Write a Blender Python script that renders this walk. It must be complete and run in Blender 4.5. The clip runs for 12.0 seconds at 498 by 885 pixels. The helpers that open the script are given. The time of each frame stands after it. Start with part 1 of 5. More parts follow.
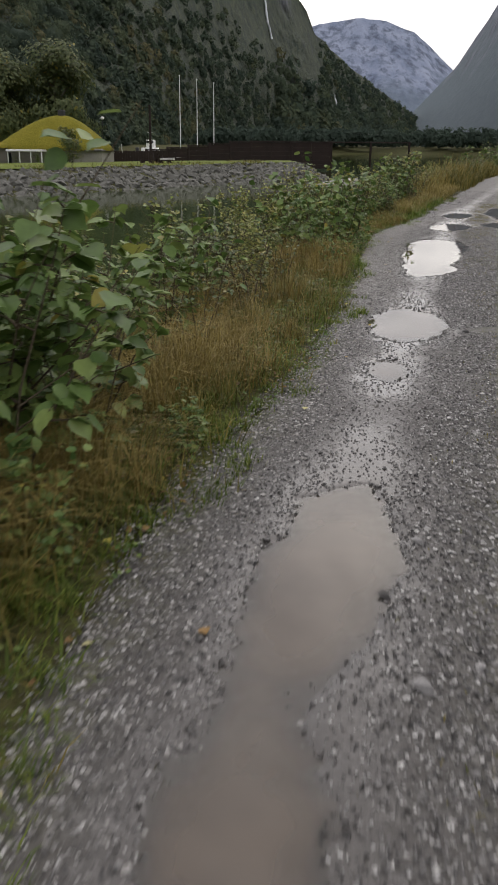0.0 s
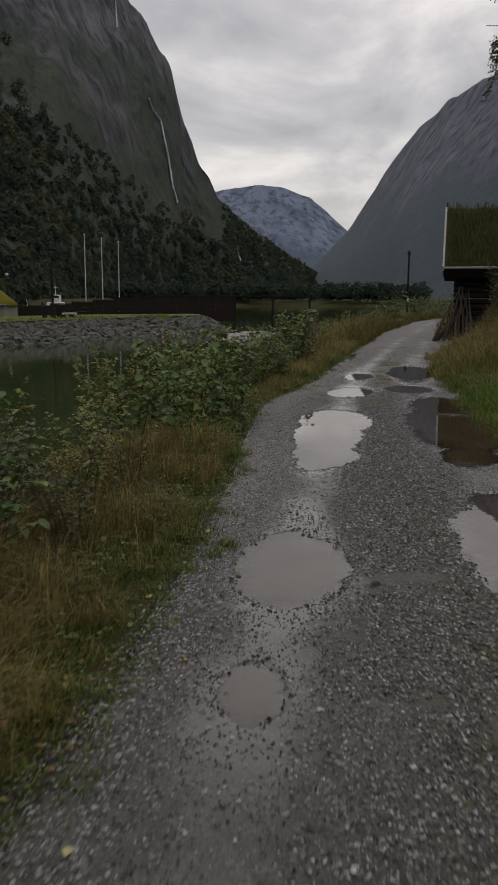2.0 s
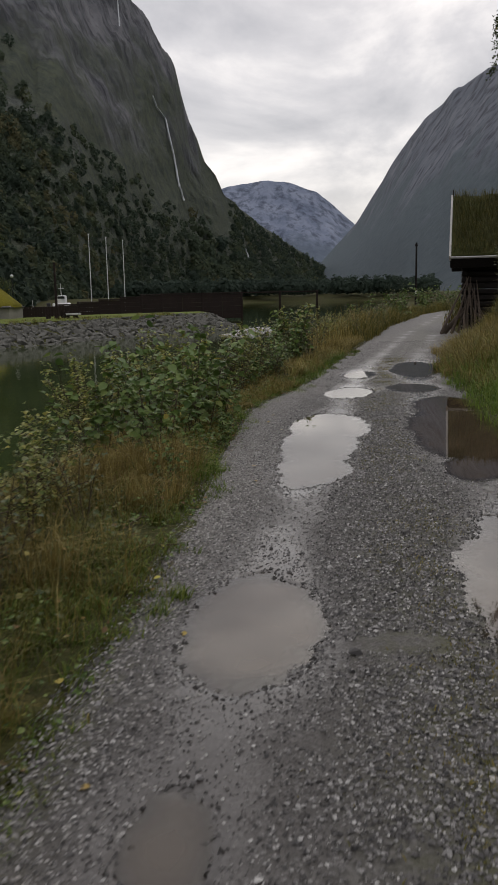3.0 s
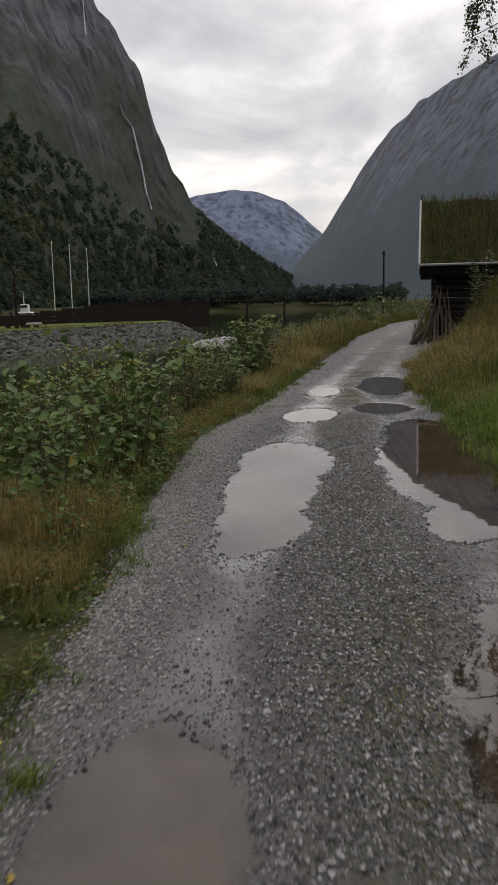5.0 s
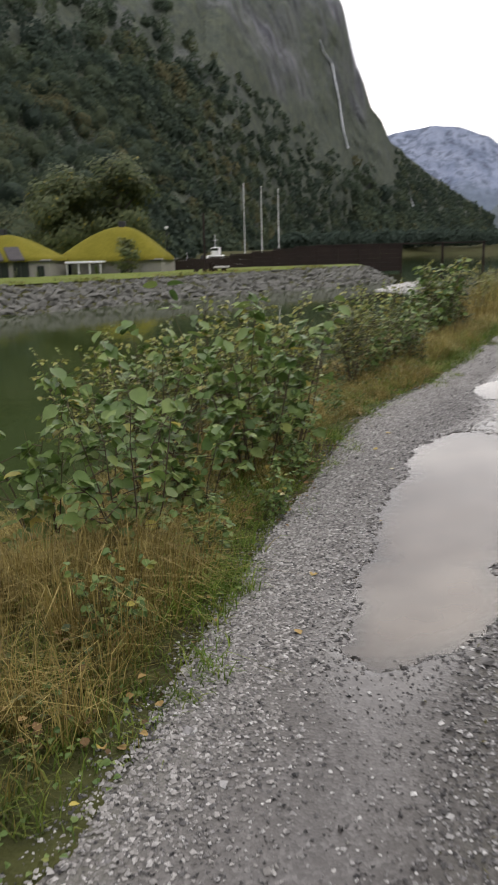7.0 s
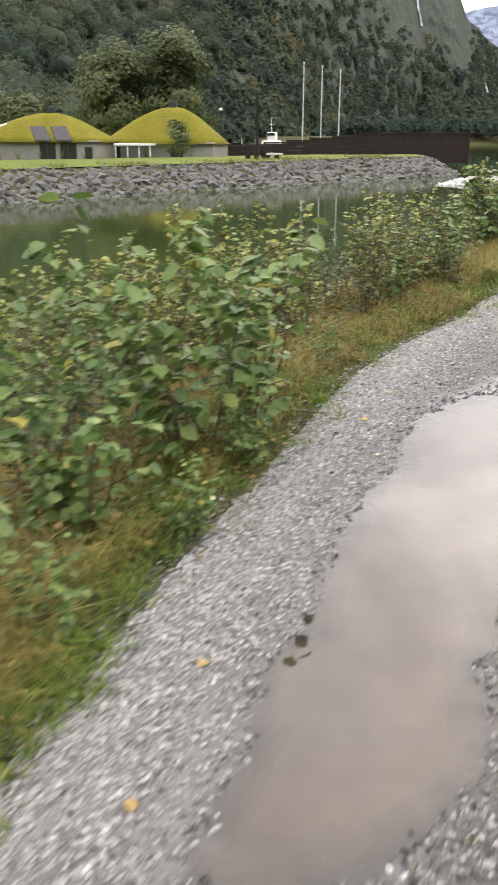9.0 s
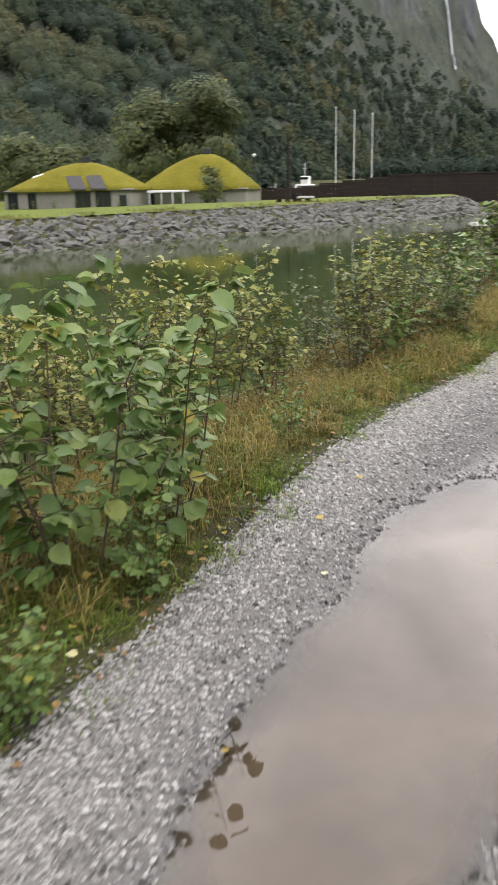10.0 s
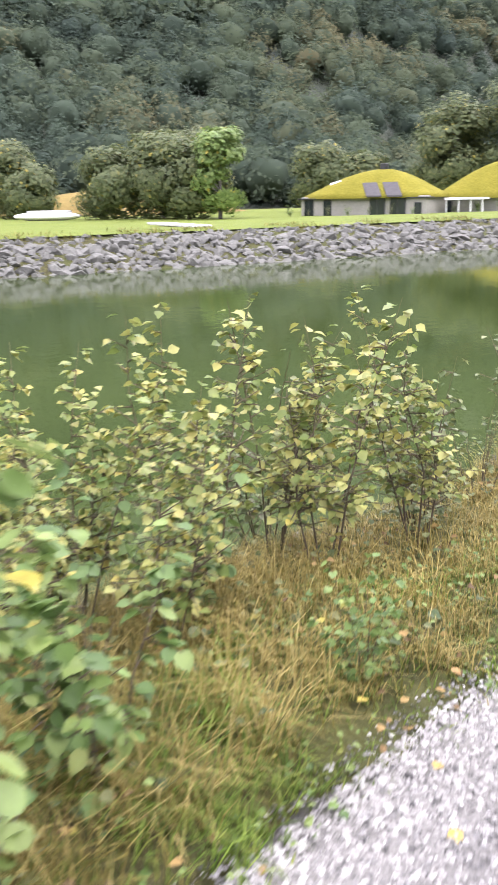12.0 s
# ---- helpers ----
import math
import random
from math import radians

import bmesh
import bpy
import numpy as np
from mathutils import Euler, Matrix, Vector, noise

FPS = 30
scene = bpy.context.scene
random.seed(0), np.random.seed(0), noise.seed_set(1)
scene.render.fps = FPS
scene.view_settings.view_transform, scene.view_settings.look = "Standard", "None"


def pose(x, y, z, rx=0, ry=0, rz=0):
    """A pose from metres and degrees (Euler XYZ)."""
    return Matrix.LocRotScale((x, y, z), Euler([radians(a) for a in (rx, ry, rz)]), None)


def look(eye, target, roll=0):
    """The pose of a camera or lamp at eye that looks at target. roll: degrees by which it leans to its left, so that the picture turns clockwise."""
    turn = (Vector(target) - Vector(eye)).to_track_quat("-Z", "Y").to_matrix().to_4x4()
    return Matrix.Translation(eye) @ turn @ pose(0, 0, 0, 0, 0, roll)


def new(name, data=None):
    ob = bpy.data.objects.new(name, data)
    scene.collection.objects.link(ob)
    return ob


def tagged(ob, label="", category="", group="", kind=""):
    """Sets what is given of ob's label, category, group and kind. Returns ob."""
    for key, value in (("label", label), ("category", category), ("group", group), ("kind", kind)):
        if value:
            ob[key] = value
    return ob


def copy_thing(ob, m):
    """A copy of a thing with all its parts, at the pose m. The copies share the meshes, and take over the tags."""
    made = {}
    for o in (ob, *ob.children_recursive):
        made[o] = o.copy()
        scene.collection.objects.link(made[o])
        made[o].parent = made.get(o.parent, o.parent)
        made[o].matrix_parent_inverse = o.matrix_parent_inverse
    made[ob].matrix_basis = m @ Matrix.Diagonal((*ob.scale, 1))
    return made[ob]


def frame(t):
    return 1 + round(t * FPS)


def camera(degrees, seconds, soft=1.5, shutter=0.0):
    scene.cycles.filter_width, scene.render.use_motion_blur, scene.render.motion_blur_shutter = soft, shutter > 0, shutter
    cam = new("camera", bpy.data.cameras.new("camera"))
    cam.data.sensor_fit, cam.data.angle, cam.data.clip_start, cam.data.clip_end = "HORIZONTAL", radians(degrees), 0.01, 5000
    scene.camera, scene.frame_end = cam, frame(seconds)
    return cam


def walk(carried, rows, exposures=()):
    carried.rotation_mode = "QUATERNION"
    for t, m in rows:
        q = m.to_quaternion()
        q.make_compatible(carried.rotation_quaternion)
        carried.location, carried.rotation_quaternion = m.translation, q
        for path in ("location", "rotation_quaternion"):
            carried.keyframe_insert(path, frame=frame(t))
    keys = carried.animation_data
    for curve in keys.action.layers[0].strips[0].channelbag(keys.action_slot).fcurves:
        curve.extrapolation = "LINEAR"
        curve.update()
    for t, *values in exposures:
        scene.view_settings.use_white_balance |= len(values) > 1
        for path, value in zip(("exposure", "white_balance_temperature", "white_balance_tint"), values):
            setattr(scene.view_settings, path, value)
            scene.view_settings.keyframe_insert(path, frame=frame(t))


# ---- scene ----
cam = camera(32.8, 12.0, soft=1.5, shutter=0.6)
PATH = [
    (0, (0.143, 0.741, 1.404), (-0.038, 2.618, 0.738), 0.5),
    (0.5, (0.192, 1.386, 1.412), (0.035, 3.256, 0.72), 0.7),
    (1, (0.358, 2.012, 1.528), (0.317, 3.973, 1.136), -0.3),
    (1.5, (0.42, 2.595, 1.553), (0.462, 4.563, 1.198), 0.6),
    (2, (0.502, 3.167, 1.519), (0.515, 5.138, 1.181), 0.2),
    (2.5, (0.667, 3.738, 1.503), (0.645, 5.707, 1.15), -1.0),
    (4.5, (1.023, 5.129, 1.52), (1.048, 7.105, 1.209), -1.7),
    (5, (1.073, 5.706, 1.508), (1.13, 7.678, 1.18), -1.2),
    (5.5, (1.123, 6.278, 1.514), (1.169, 8.247, 1.169), -1.4),
    (6, (1.205, 6.867, 1.508), (1.109, 8.833, 1.152), -1.0),
    (6.5, (1.217, 7.37, 1.504), (0.967, 9.317, 1.118), -1.3),
    (8.5, (1.391, 8.878, 1.451), (0.82, 10.678, 0.791), -0.8),
    (9, (1.503, 9.342, 1.559), (1.022, 11.158, 0.874), 0.1),
    (9.5, (1.678, 9.923, 1.537), (1.203, 11.773, 0.943), -1.3),
    (10, (1.741, 10.51, 1.481), (1.161, 12.33, 0.888), -1.3),
    (10.5, (1.771, 11.117, 1.456), (1.045, 12.884, 0.865), -0.3),
    (11, (1.807, 11.69, 1.487), (0.796, 13.326, 0.939), -2.0),
    (11.5, (1.7, 12.361, 1.523), (0.622, 13.947, 0.956), -1.3),
    (12, (1.676, 12.969, 1.491), (0.513, 14.494, 0.926), -1.3),
]
walk(cam, [(t, look(eye, target, roll)) for t, eye, target, roll in PATH],
     [(t, stops, 6700 if t < 11 else 6500 if t < 12 else 6250, 12 if t < 11 else 15 if t < 12 else 21) for t, stops in ((0.0, 0.97), (0.5, 1.35), (1.0, 1.1), (1.4, -0.25), (2.0, -0.1), (2.5, 0.25), (5.0, 0.3), (5.5, 0.3), (6.0, 0.1), (6.6, 0.82), (8.3, 1.92), (9.0, 2.2), (9.5, 1.85), (10.5, 2.45), (11.2, 2.95), (12.0, 3.1))])
# ---------------------------------------------------------------- world, sun, sky
world = bpy.data.worlds.new("overcast_sky")
scene.world = world
world.use_nodes = True
wn, wl = world.node_tree.nodes, world.node_tree.links
wn.clear()
SUN_AZ, SUN_EL = radians(12.0), radians(40.0)


def wnode(kind, **kw):
    n = wn.new(kind)
    for k, v in kw.items():
        n.inputs[k].default_value = v
    return n


def wmath(op, a, b=None):
    n = wn.new("ShaderNodeMath")
    n.operation = op
    for i, v in enumerate((a, b)):
        if v is None:
            continue
        if isinstance(v, (int, float)):
            n.inputs[i].default_value = v
        else:
            wl.new(v, n.inputs[i])
    return n.outputs[0]


w_sky = wn.new("ShaderNodeTexSky")
w_sky.sky_type = "NISHITA"
w_sky.sun_disc = False
w_sky.sun_elevation, w_sky.sun_rotation = SUN_EL, SUN_AZ
w_clear = wnode("ShaderNodeBackground", Strength=0.10)
wl.new(w_sky.outputs[0], w_clear.inputs[0])
w_tc = wn.new("ShaderNodeTexCoord")
w_sep = wn.new("ShaderNodeSeparateXYZ")
wl.new(w_tc.outputs["Generated"], w_sep.inputs[0])
w_h = wmath("ADD", wmath("MAXIMUM", w_sep.outputs[2], 0.0), 0.45)
w_comb = wn.new("ShaderNodeCombineXYZ")
wl.new(wmath("DIVIDE", w_sep.outputs[0], w_h), w_comb.inputs[0])
wl.new(wmath("DIVIDE", w_sep.outputs[1], w_h), w_comb.inputs[1])
w_map = wn.new("ShaderNodeMapping")
w_map.inputs["Location"].default_value = (3.3, 1.2, 0.4)
w_map.inputs["Scale"].default_value = (1.9, 2.1, 1)
w_map.inputs["Rotation"].default_value = (0, 0, radians(24))
wl.new(w_comb.outputs[0], w_map.inputs[0])
w_noise = wnode("ShaderNodeTexNoise", Scale=1.5, Detail=7.0, Roughness=0.55, Distortion=0.35)
wl.new(w_map.outputs[0], w_noise.inputs["Vector"])
w_ramp = wn.new("ShaderNodeValToRGB")
w_ramp.color_ramp.elements[0].position, w_ramp.color_ramp.elements[0].color = 0.36, (0.47, 0.475, 0.50, 1)
w_ramp.color_ramp.elements[1].position, w_ramp.color_ramp.elements[1].color = 0.66, (1.12, 1.09, 1.06, 1)
w_mid = w_ramp.color_ramp.elements.new(0.5)
w_mid.color = (0.69, 0.685, 0.70, 1)
wl.new(w_noise.outputs[0], w_ramp.inputs[0])
w_cloud = wnode("ShaderNodeBackground")
wl.new(w_ramp.outputs[0], w_cloud.inputs[0])
# an overcast sky grows brighter towards the zenith
wl.new(wmath("ADD", wmath("MULTIPLY", wmath("MAXIMUM", w_sep.outputs[2], 0.0), 0.35), 0.74), w_cloud.inputs[1])
w_mix = wnode("ShaderNodeMixShader", Fac=0.88)
wl.new(w_clear.outputs[0], w_mix.inputs[1])
wl.new(w_cloud.outputs[0], w_mix.inputs[2])
w_out = wn.new("ShaderNodeOutputWorld")
wl.new(w_mix.outputs[0], w_out.inputs[0])

sun_data = bpy.data.lights.new("sun", "SUN")
sun_data.energy, sun_data.angle, sun_data.specular_factor, sun_data.color = 0.25, radians(90), 1.0, (1.0, 0.96, 0.9)
sun = new("sun", sun_data)
sun.matrix_world = look((math.sin(SUN_AZ) * 50, math.cos(SUN_AZ) * 50, math.tan(SUN_EL) * 50), (0, 0, 0))

# ---------------------------------------------------------------- materials


class Mat:
    """A small builder for procedural node materials."""

    def __init__(self, name, rough=0.8, spec=0.4, metal=0.0):
        self.m = bpy.data.materials.new(name)
        self.m.use_nodes = True
        self.n, self.l = self.m.node_tree.nodes, self.m.node_tree.links
        self.b = self.n["Principled BSDF"]
        self.b.inputs["Roughness"].default_value = rough
        self.b.inputs["Specular IOR Level"].default_value = spec
        self.b.inputs["Metallic"].default_value = metal
        self.tc = self.n.new("ShaderNodeTexCoord")
        self.geo = self.n.new("ShaderNodeNewGeometry")

    def noise(self, scale, detail=4.0, rough=0.55, stretch=(1, 1, 1)):
        t = self.n.new("ShaderNodeTexNoise")
        t.inputs["Scale"].default_value, t.inputs["Detail"].default_value = scale, detail
        t.inputs["Roughness"].default_value = rough
        mp = self.n.new("ShaderNodeMapping")
        mp.inputs["Scale"].default_value = stretch
        self.l.new(self.geo.outputs["Position"], mp.inputs[0])
        self.l.new(mp.outputs[0], t.inputs["Vector"])
        return t.outputs[0]

    def cells(self, scale, out="Distance"):
        t = self.n.new("ShaderNodeTexVoronoi")
        t.inputs["Scale"].default_value = scale
        self.l.new(self.geo.outputs["Position"], t.inputs["Vector"])
        return t.outputs[out]

    def attr(self, name):
        a = self.n.new("ShaderNodeAttribute")
        a.attribute_name = name
        return a.outputs["Fac"]

    def island(self):
        return self.geo.outputs["Random Per Island"]

    def each(self):
        return self.n.new("ShaderNodeObjectInfo").outputs["Random"]

    def ramp(self, fac, *stops):
        r = self.n.new("ShaderNodeValToRGB")
        els = r.color_ramp.elements
        while len(els) < len(stops):
            els.new(0.5)
        for e, (p, c) in zip(els, stops):
            e.position = p
            e.color = (c, c, c, 1) if isinstance(c, (int, float)) else (*c, 1)
        self.l.new(fac, r.inputs[0])
        return r.outputs[0]

    def mix(self, fac, a, b, mode="MIX"):
        x = self.n.new("ShaderNodeMix")
        x.data_type, x.blend_type = "RGBA", mode
        for i, v in ((0, fac), (6, a), (7, b)):
            if isinstance(v, (int, float)):
                x.inputs[i].default_value = v if i == 0 else (v, v, v, 1)
            elif isinstance(v, tuple):
                x.inputs[i].default_value = (*v, 1)
            else:
                self.l.new(v, x.inputs[i])
        return x.outputs[2]

    def math(self, op, a, b=0.0):
        x = self.n.new("ShaderNodeMath")
        x.operation = op
        for i, v in enumerate((a, b)):
            if isinstance(v, (int, float)):
                x.inputs[i].default_value = v
            else:
                self.l.new(v, x.inputs[i])
        return x.outputs[0]

    def height(self):
        s = self.n.new("ShaderNodeSeparateXYZ")
        self.l.new(self.geo.outputs["Position"], s.inputs[0])
        return s.outputs[2]

    def colour(self, c):
        if isinstance(c, tuple):
            self.b.inputs["Base Color"].default_value = (*c, 1)
        else:
            self.l.new(c, self.b.inputs["Base Color"])
        return self

    def rough(self, v):
        self.l.new(v, self.b.inputs["Roughness"])
        return self

    def bump(self, h, strength=0.5, dist=0.02):
        b = self.n.new("ShaderNodeBump")
        b.inputs["Strength"].default_value, b.inputs["Distance"].default_value = strength, dist
        self.l.new(h, b.inputs["Height"])
        self.l.new(b.outputs[0], self.b.inputs["Normal"])
        return self


    def thin(self, share=0.3):
        """A leaf lets part of the light through."""
        t = self.n.new("ShaderNodeBsdfTranslucent")
        x = self.n.new("ShaderNodeMixShader")
        x.inputs[0].default_value = share
        src = self.b.inputs["Base Color"].links
        if src:
            self.l.new(src[0].from_socket, t.inputs[0])
        self.l.new(self.b.outputs[0], x.inputs[1])
        self.l.new(t.outputs[0], x.inputs[2])
        self.l.new(x.outputs[0], self.n["Material Output"].inputs[0])
        return self


def mat_plain(name, c, rough=0.7, spec=0.4, grain=30.0, depth=0.25, metal=0.0):
    a = Mat(name, rough, spec, metal)
    dark, light = tuple(v * (1 - depth) for v in c), tuple(min(1, v * (1 + depth)) for v in c)
    a.colour(a.mix(0.35, a.ramp(a.noise(grain), (0.3, dark), (0.7, light)), a.ramp(a.noise(grain * 0.07), (0.3, dark), (0.7, light))))
    a.bump(a.noise(grain * 3), 0.25, 0.01)
    return a.m


def mat_leaf(name, c1, c2, c3, share=0.3, rough=0.4):
    a = Mat(name, rough, 0.35)
    base = a.ramp(a.island(), (0.0, c1), (0.5, c2), (0.965, c3), (1.0, (0.40, 0.33, 0.06)))
    a.colour(a.mix(0.5, base, a.ramp(a.noise(22), (0.25, 0.55), (0.75, 1.25)), "MULTIPLY"))
    return a.thin(share).m


def mat_road():
    a = Mat("wet_gravel", 0.5, 0.5)
    stone = a.ramp(a.cells(75, "Color"), (0.1, (0.026, 0.024, 0.023)), (0.5, (0.075, 0.07, 0.068)), (0.9, (0.20, 0.19, 0.185)))
    fines = a.ramp(a.noise(160, 3), (0.3, (0.034, 0.030, 0.028)), (0.7, (0.075, 0.068, 0.063)))
    base = a.mix(a.ramp(a.noise(7, 3), (0.35, 0.25), (0.65, 0.85)), fines, stone)
    base = a.mix(a.ramp(a.noise(1.3, 4), (0.3, 0.0), (0.7, 0.45)), base, (0.058, 0.050, 0.044))
    moss = a.math("MULTIPLY", a.attr("moss"), a.ramp(a.noise(9, 5, 0.65), (0.38, 0.0), (0.58, 1.0)))
    base = a.mix(a.math("MULTIPLY", moss, 0.8), base, (0.062, 0.064, 0.022))
    wet = a.attr("wet")
    base = a.mix(a.math("MULTIPLY", wet, 0.5), base, (0.052, 0.046, 0.043))
    base = a.mix(a.math("MULTIPLY", a.attr("pale"), 0.8), base, a.ramp(a.noise(110, 3), (0.3, (0.10, 0.094, 0.087)), (0.7, (0.24, 0.228, 0.212))))
    base = a.mix(a.attr("mud"), base, a.ramp(a.noise(5, 4), (0.3, (0.075, 0.058, 0.042)), (0.7, (0.14, 0.108, 0.08))))
    a.colour(base)
    a.rough(a.ramp(a.math("ADD", wet, a.math("MULTIPLY", a.math("SUBTRACT", a.noise(14, 3), 0.5), 0.5)), (0.2, 0.62), (0.55, 0.34), (0.9, 0.13)))
    a.bump(a.mix(0.5, a.cells(75), a.noise(130, 2)), 0.55, 0.012)
    a.l.new(a.math("MULTIPLY", a.math("SUBTRACT", 1.1, wet), 0.6), a.n["Bump"].inputs["Strength"])
    return a.m


def mat_pebble():
    a = Mat("gravel_stone", 0.42, 0.5)
    base = a.ramp(a.island(), (0.0, (0.022, 0.021, 0.021)), (0.25, (0.065, 0.061, 0.06)), (0.6, (0.15, 0.143, 0.139)), (0.88, (0.31, 0.30, 0.29)), (1.0, (0.54, 0.53, 0.51)))
    a.colour(a.mix(0.4, base, a.ramp(a.noise(120), (0.3, 0.6), (0.7, 1.3)), "MULTIPLY"))
    return a.bump(a.noise(220), 0.3, 0.004).m


def mat_puddle():
    """Muddy rain water: clear over the shallow rim, silty where it is deep."""
    a = Mat("muddy_water", 0.015, 0.5)
    silt = a.n.new("ShaderNodeBsdfDiffuse")
    a.l.new(a.ramp(a.noise(2.2, 3), (0.3, (0.048, 0.034, 0.022)), (0.7, (0.082, 0.059, 0.040))), silt.inputs[0])
    clear = a.n.new("ShaderNodeBsdfTransparent")
    clear.inputs[0].default_value = (0.93, 0.91, 0.87, 1)
    body = a.n.new("ShaderNodeMixShader")
    a.l.new(a.ramp(a.attr("deep"), (0.0, 0.1), (0.3, 0.7), (0.6, 1.0)), body.inputs[0])
    a.l.new(clear.outputs[0], body.inputs[1])
    a.l.new(silt.outputs[0], body.inputs[2])
    gloss = a.n.new("ShaderNodeBsdfGlossy")
    gloss.inputs["Roughness"].default_value = 0.012
    wave = a.n.new("ShaderNodeBump")
    wave.inputs["Strength"].default_value, wave.inputs["Distance"].default_value = 0.012, 0.02
    a.l.new(a.noise(7, 2), wave.inputs["Height"])
    a.l.new(wave.outputs[0], gloss.inputs["Normal"])
    fres = a.n.new("ShaderNodeFresnel")
    fres.inputs["IOR"].default_value = 1.65
    skin = a.n.new("ShaderNodeMixShader")
    a.l.new(fres.outputs[0], skin.inputs[0])
    a.l.new(body.outputs[0], skin.inputs[1])
    a.l.new(gloss.outputs[0], skin.inputs[2])
    a.l.new(skin.outputs[0], a.n["Material Output"].inputs[0])
    a.n.remove(a.b)
    return a.m


def mat_river():
    a = Mat("river_water", 0.035, 0.5)
    a.b.inputs["IOR"].default_value = 1.33
    a.colour(a.ramp(a.noise(0.15, 3), (0.3, (0.028, 0.042, 0.012)), (0.7, (0.042, 0.06, 0.018))))
    return a.bump(a.noise(2.2, 4, 0.6, (1, 0.6, 1)), 0.045, 0.12).m


def mat_ground():
    a = Mat("bank_soil", 0.95, 0.2)
    soil = a.ramp(a.noise(6, 6, 0.65), (0.3, (0.03, 0.027, 0.013)), (0.6, (0.075, 0.07, 0.024)), (0.8, (0.13, 0.10, 0.042)))
    a.colour(a.mix(a.ramp(a.noise(0.4, 3), (0.35, 0.0), (0.65, 0.7)), soil, (0.055, 0.065, 0.018)))
    return a.bump(a.noise(25, 5), 0.8, 0.05).m


def mat_lawn():
    a = Mat("mown_lawn", 0.9, 0.2)
    a.colour(a.mix(0.5, a.ramp(a.noise(0.25, 4), (0.3, (0.085, 0.12, 0.018)), (0.7, (0.155, 0.185, 0.034))), a.ramp(a.noise(8, 4), (0.3, (0.075, 0.11, 0.016)), (0.7, (0.165, 0.19, 0.036)))))
    return a.bump(a.noise(30, 3), 0.7, 0.05).m


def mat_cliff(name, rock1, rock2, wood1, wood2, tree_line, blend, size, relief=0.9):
    """Bare rock above, woods below and on ledges; haze is in the colours."""
    a = Mat(name, 0.95, 0.15)
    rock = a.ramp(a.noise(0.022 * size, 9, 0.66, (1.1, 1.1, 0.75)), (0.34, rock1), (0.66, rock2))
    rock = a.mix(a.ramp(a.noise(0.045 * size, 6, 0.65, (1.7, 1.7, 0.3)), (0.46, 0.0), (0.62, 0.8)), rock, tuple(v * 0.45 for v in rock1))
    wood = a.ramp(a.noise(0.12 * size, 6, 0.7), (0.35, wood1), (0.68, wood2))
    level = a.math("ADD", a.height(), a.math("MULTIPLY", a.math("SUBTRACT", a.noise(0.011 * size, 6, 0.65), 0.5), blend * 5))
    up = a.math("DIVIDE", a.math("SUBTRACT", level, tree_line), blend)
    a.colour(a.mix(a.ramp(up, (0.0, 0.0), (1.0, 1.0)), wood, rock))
    a.bump(a.mix(0.4, a.noise(0.05 * size, 8, 0.65, (1.5, 1.5, 0.6)), a.noise(0.25 * size, 5, 0.7)), relief, 9.0 / size)
    return a.m


def mat_timber(name, c1, c2, rough=0.75):
    a = Mat(name, rough, 0.3)
    a.colour(a.mix(0.4, a.ramp(a.noise(6, 5, 0.6, (1, 1, 9)), (0.3, c1), (0.7, c2)), a.ramp(a.noise(0.9), (0.3, c1), (0.7, c2))))
    return a.bump(a.noise(14, 5, 0.6, (1, 1, 8)), 0.5, 0.01).m


def mat_chip():
    a = Mat("pale_crushed_stone", 0.6, 0.4)
    base = a.ramp(a.island(), (0.0, (0.15, 0.142, 0.132)), (0.3, (0.24, 0.228, 0.214)), (0.75, (0.33, 0.316, 0.298)), (1.0, (0.45, 0.434, 0.414)))
    a.colour(a.mix(0.4, base, a.ramp(a.noise(120), (0.3, 0.65), (0.7, 1.25)), "MULTIPLY"))
    return a.bump(a.noise(220), 0.3, 0.004).m


M_CHIP = mat_chip()
M_WETPEB = mat_plain("dark_wet_pebble", (0.035, 0.032, 0.03), 0.35, 0.5, 60, 0.5)
M_ROAD, M_PEB, M_PUD, M_RIVER = mat_road(), mat_pebble(), mat_puddle(), mat_river()
M_GROUND, M_LAWN = mat_ground(), mat_lawn()
# Cliff colours are lifted and blued for aerial haze, most on the far massif
M_LEFT = mat_cliff("left_cliff", (0.078, 0.083, 0.098), (0.235, 0.235, 0.25), (0.062, 0.076, 0.066), (0.115, 0.128, 0.088), 150, 110, 1.0)
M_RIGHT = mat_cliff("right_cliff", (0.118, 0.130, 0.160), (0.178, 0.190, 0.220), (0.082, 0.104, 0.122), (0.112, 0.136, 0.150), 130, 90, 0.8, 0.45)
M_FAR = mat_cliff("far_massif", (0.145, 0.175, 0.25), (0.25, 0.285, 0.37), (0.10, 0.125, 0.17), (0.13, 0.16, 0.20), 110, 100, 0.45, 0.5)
M_FALL = mat_plain("falling_water", (0.50, 0.52, 0.54), 0.6, 0.3, 0.4, 0.35)
M_HAZEL = mat_leaf("broad_leaf", (0.075, 0.135, 0.035), (0.135, 0.215, 0.055), (0.23, 0.30, 0.09))
M_PALE = mat_leaf("pale_leaf", (0.13, 0.19, 0.045), (0.25, 0.28, 0.08), (0.40, 0.37, 0.11))
M_DULL = mat_leaf("dull_leaf", (0.055, 0.085, 0.03), (0.11, 0.145, 0.05), (0.20, 0.21, 0.085))
M_BIRCHLEAF = mat_leaf("birch_leaf", (0.05, 0.075, 0.03), (0.075, 0.105, 0.042), (0.12, 0.135, 0.05))
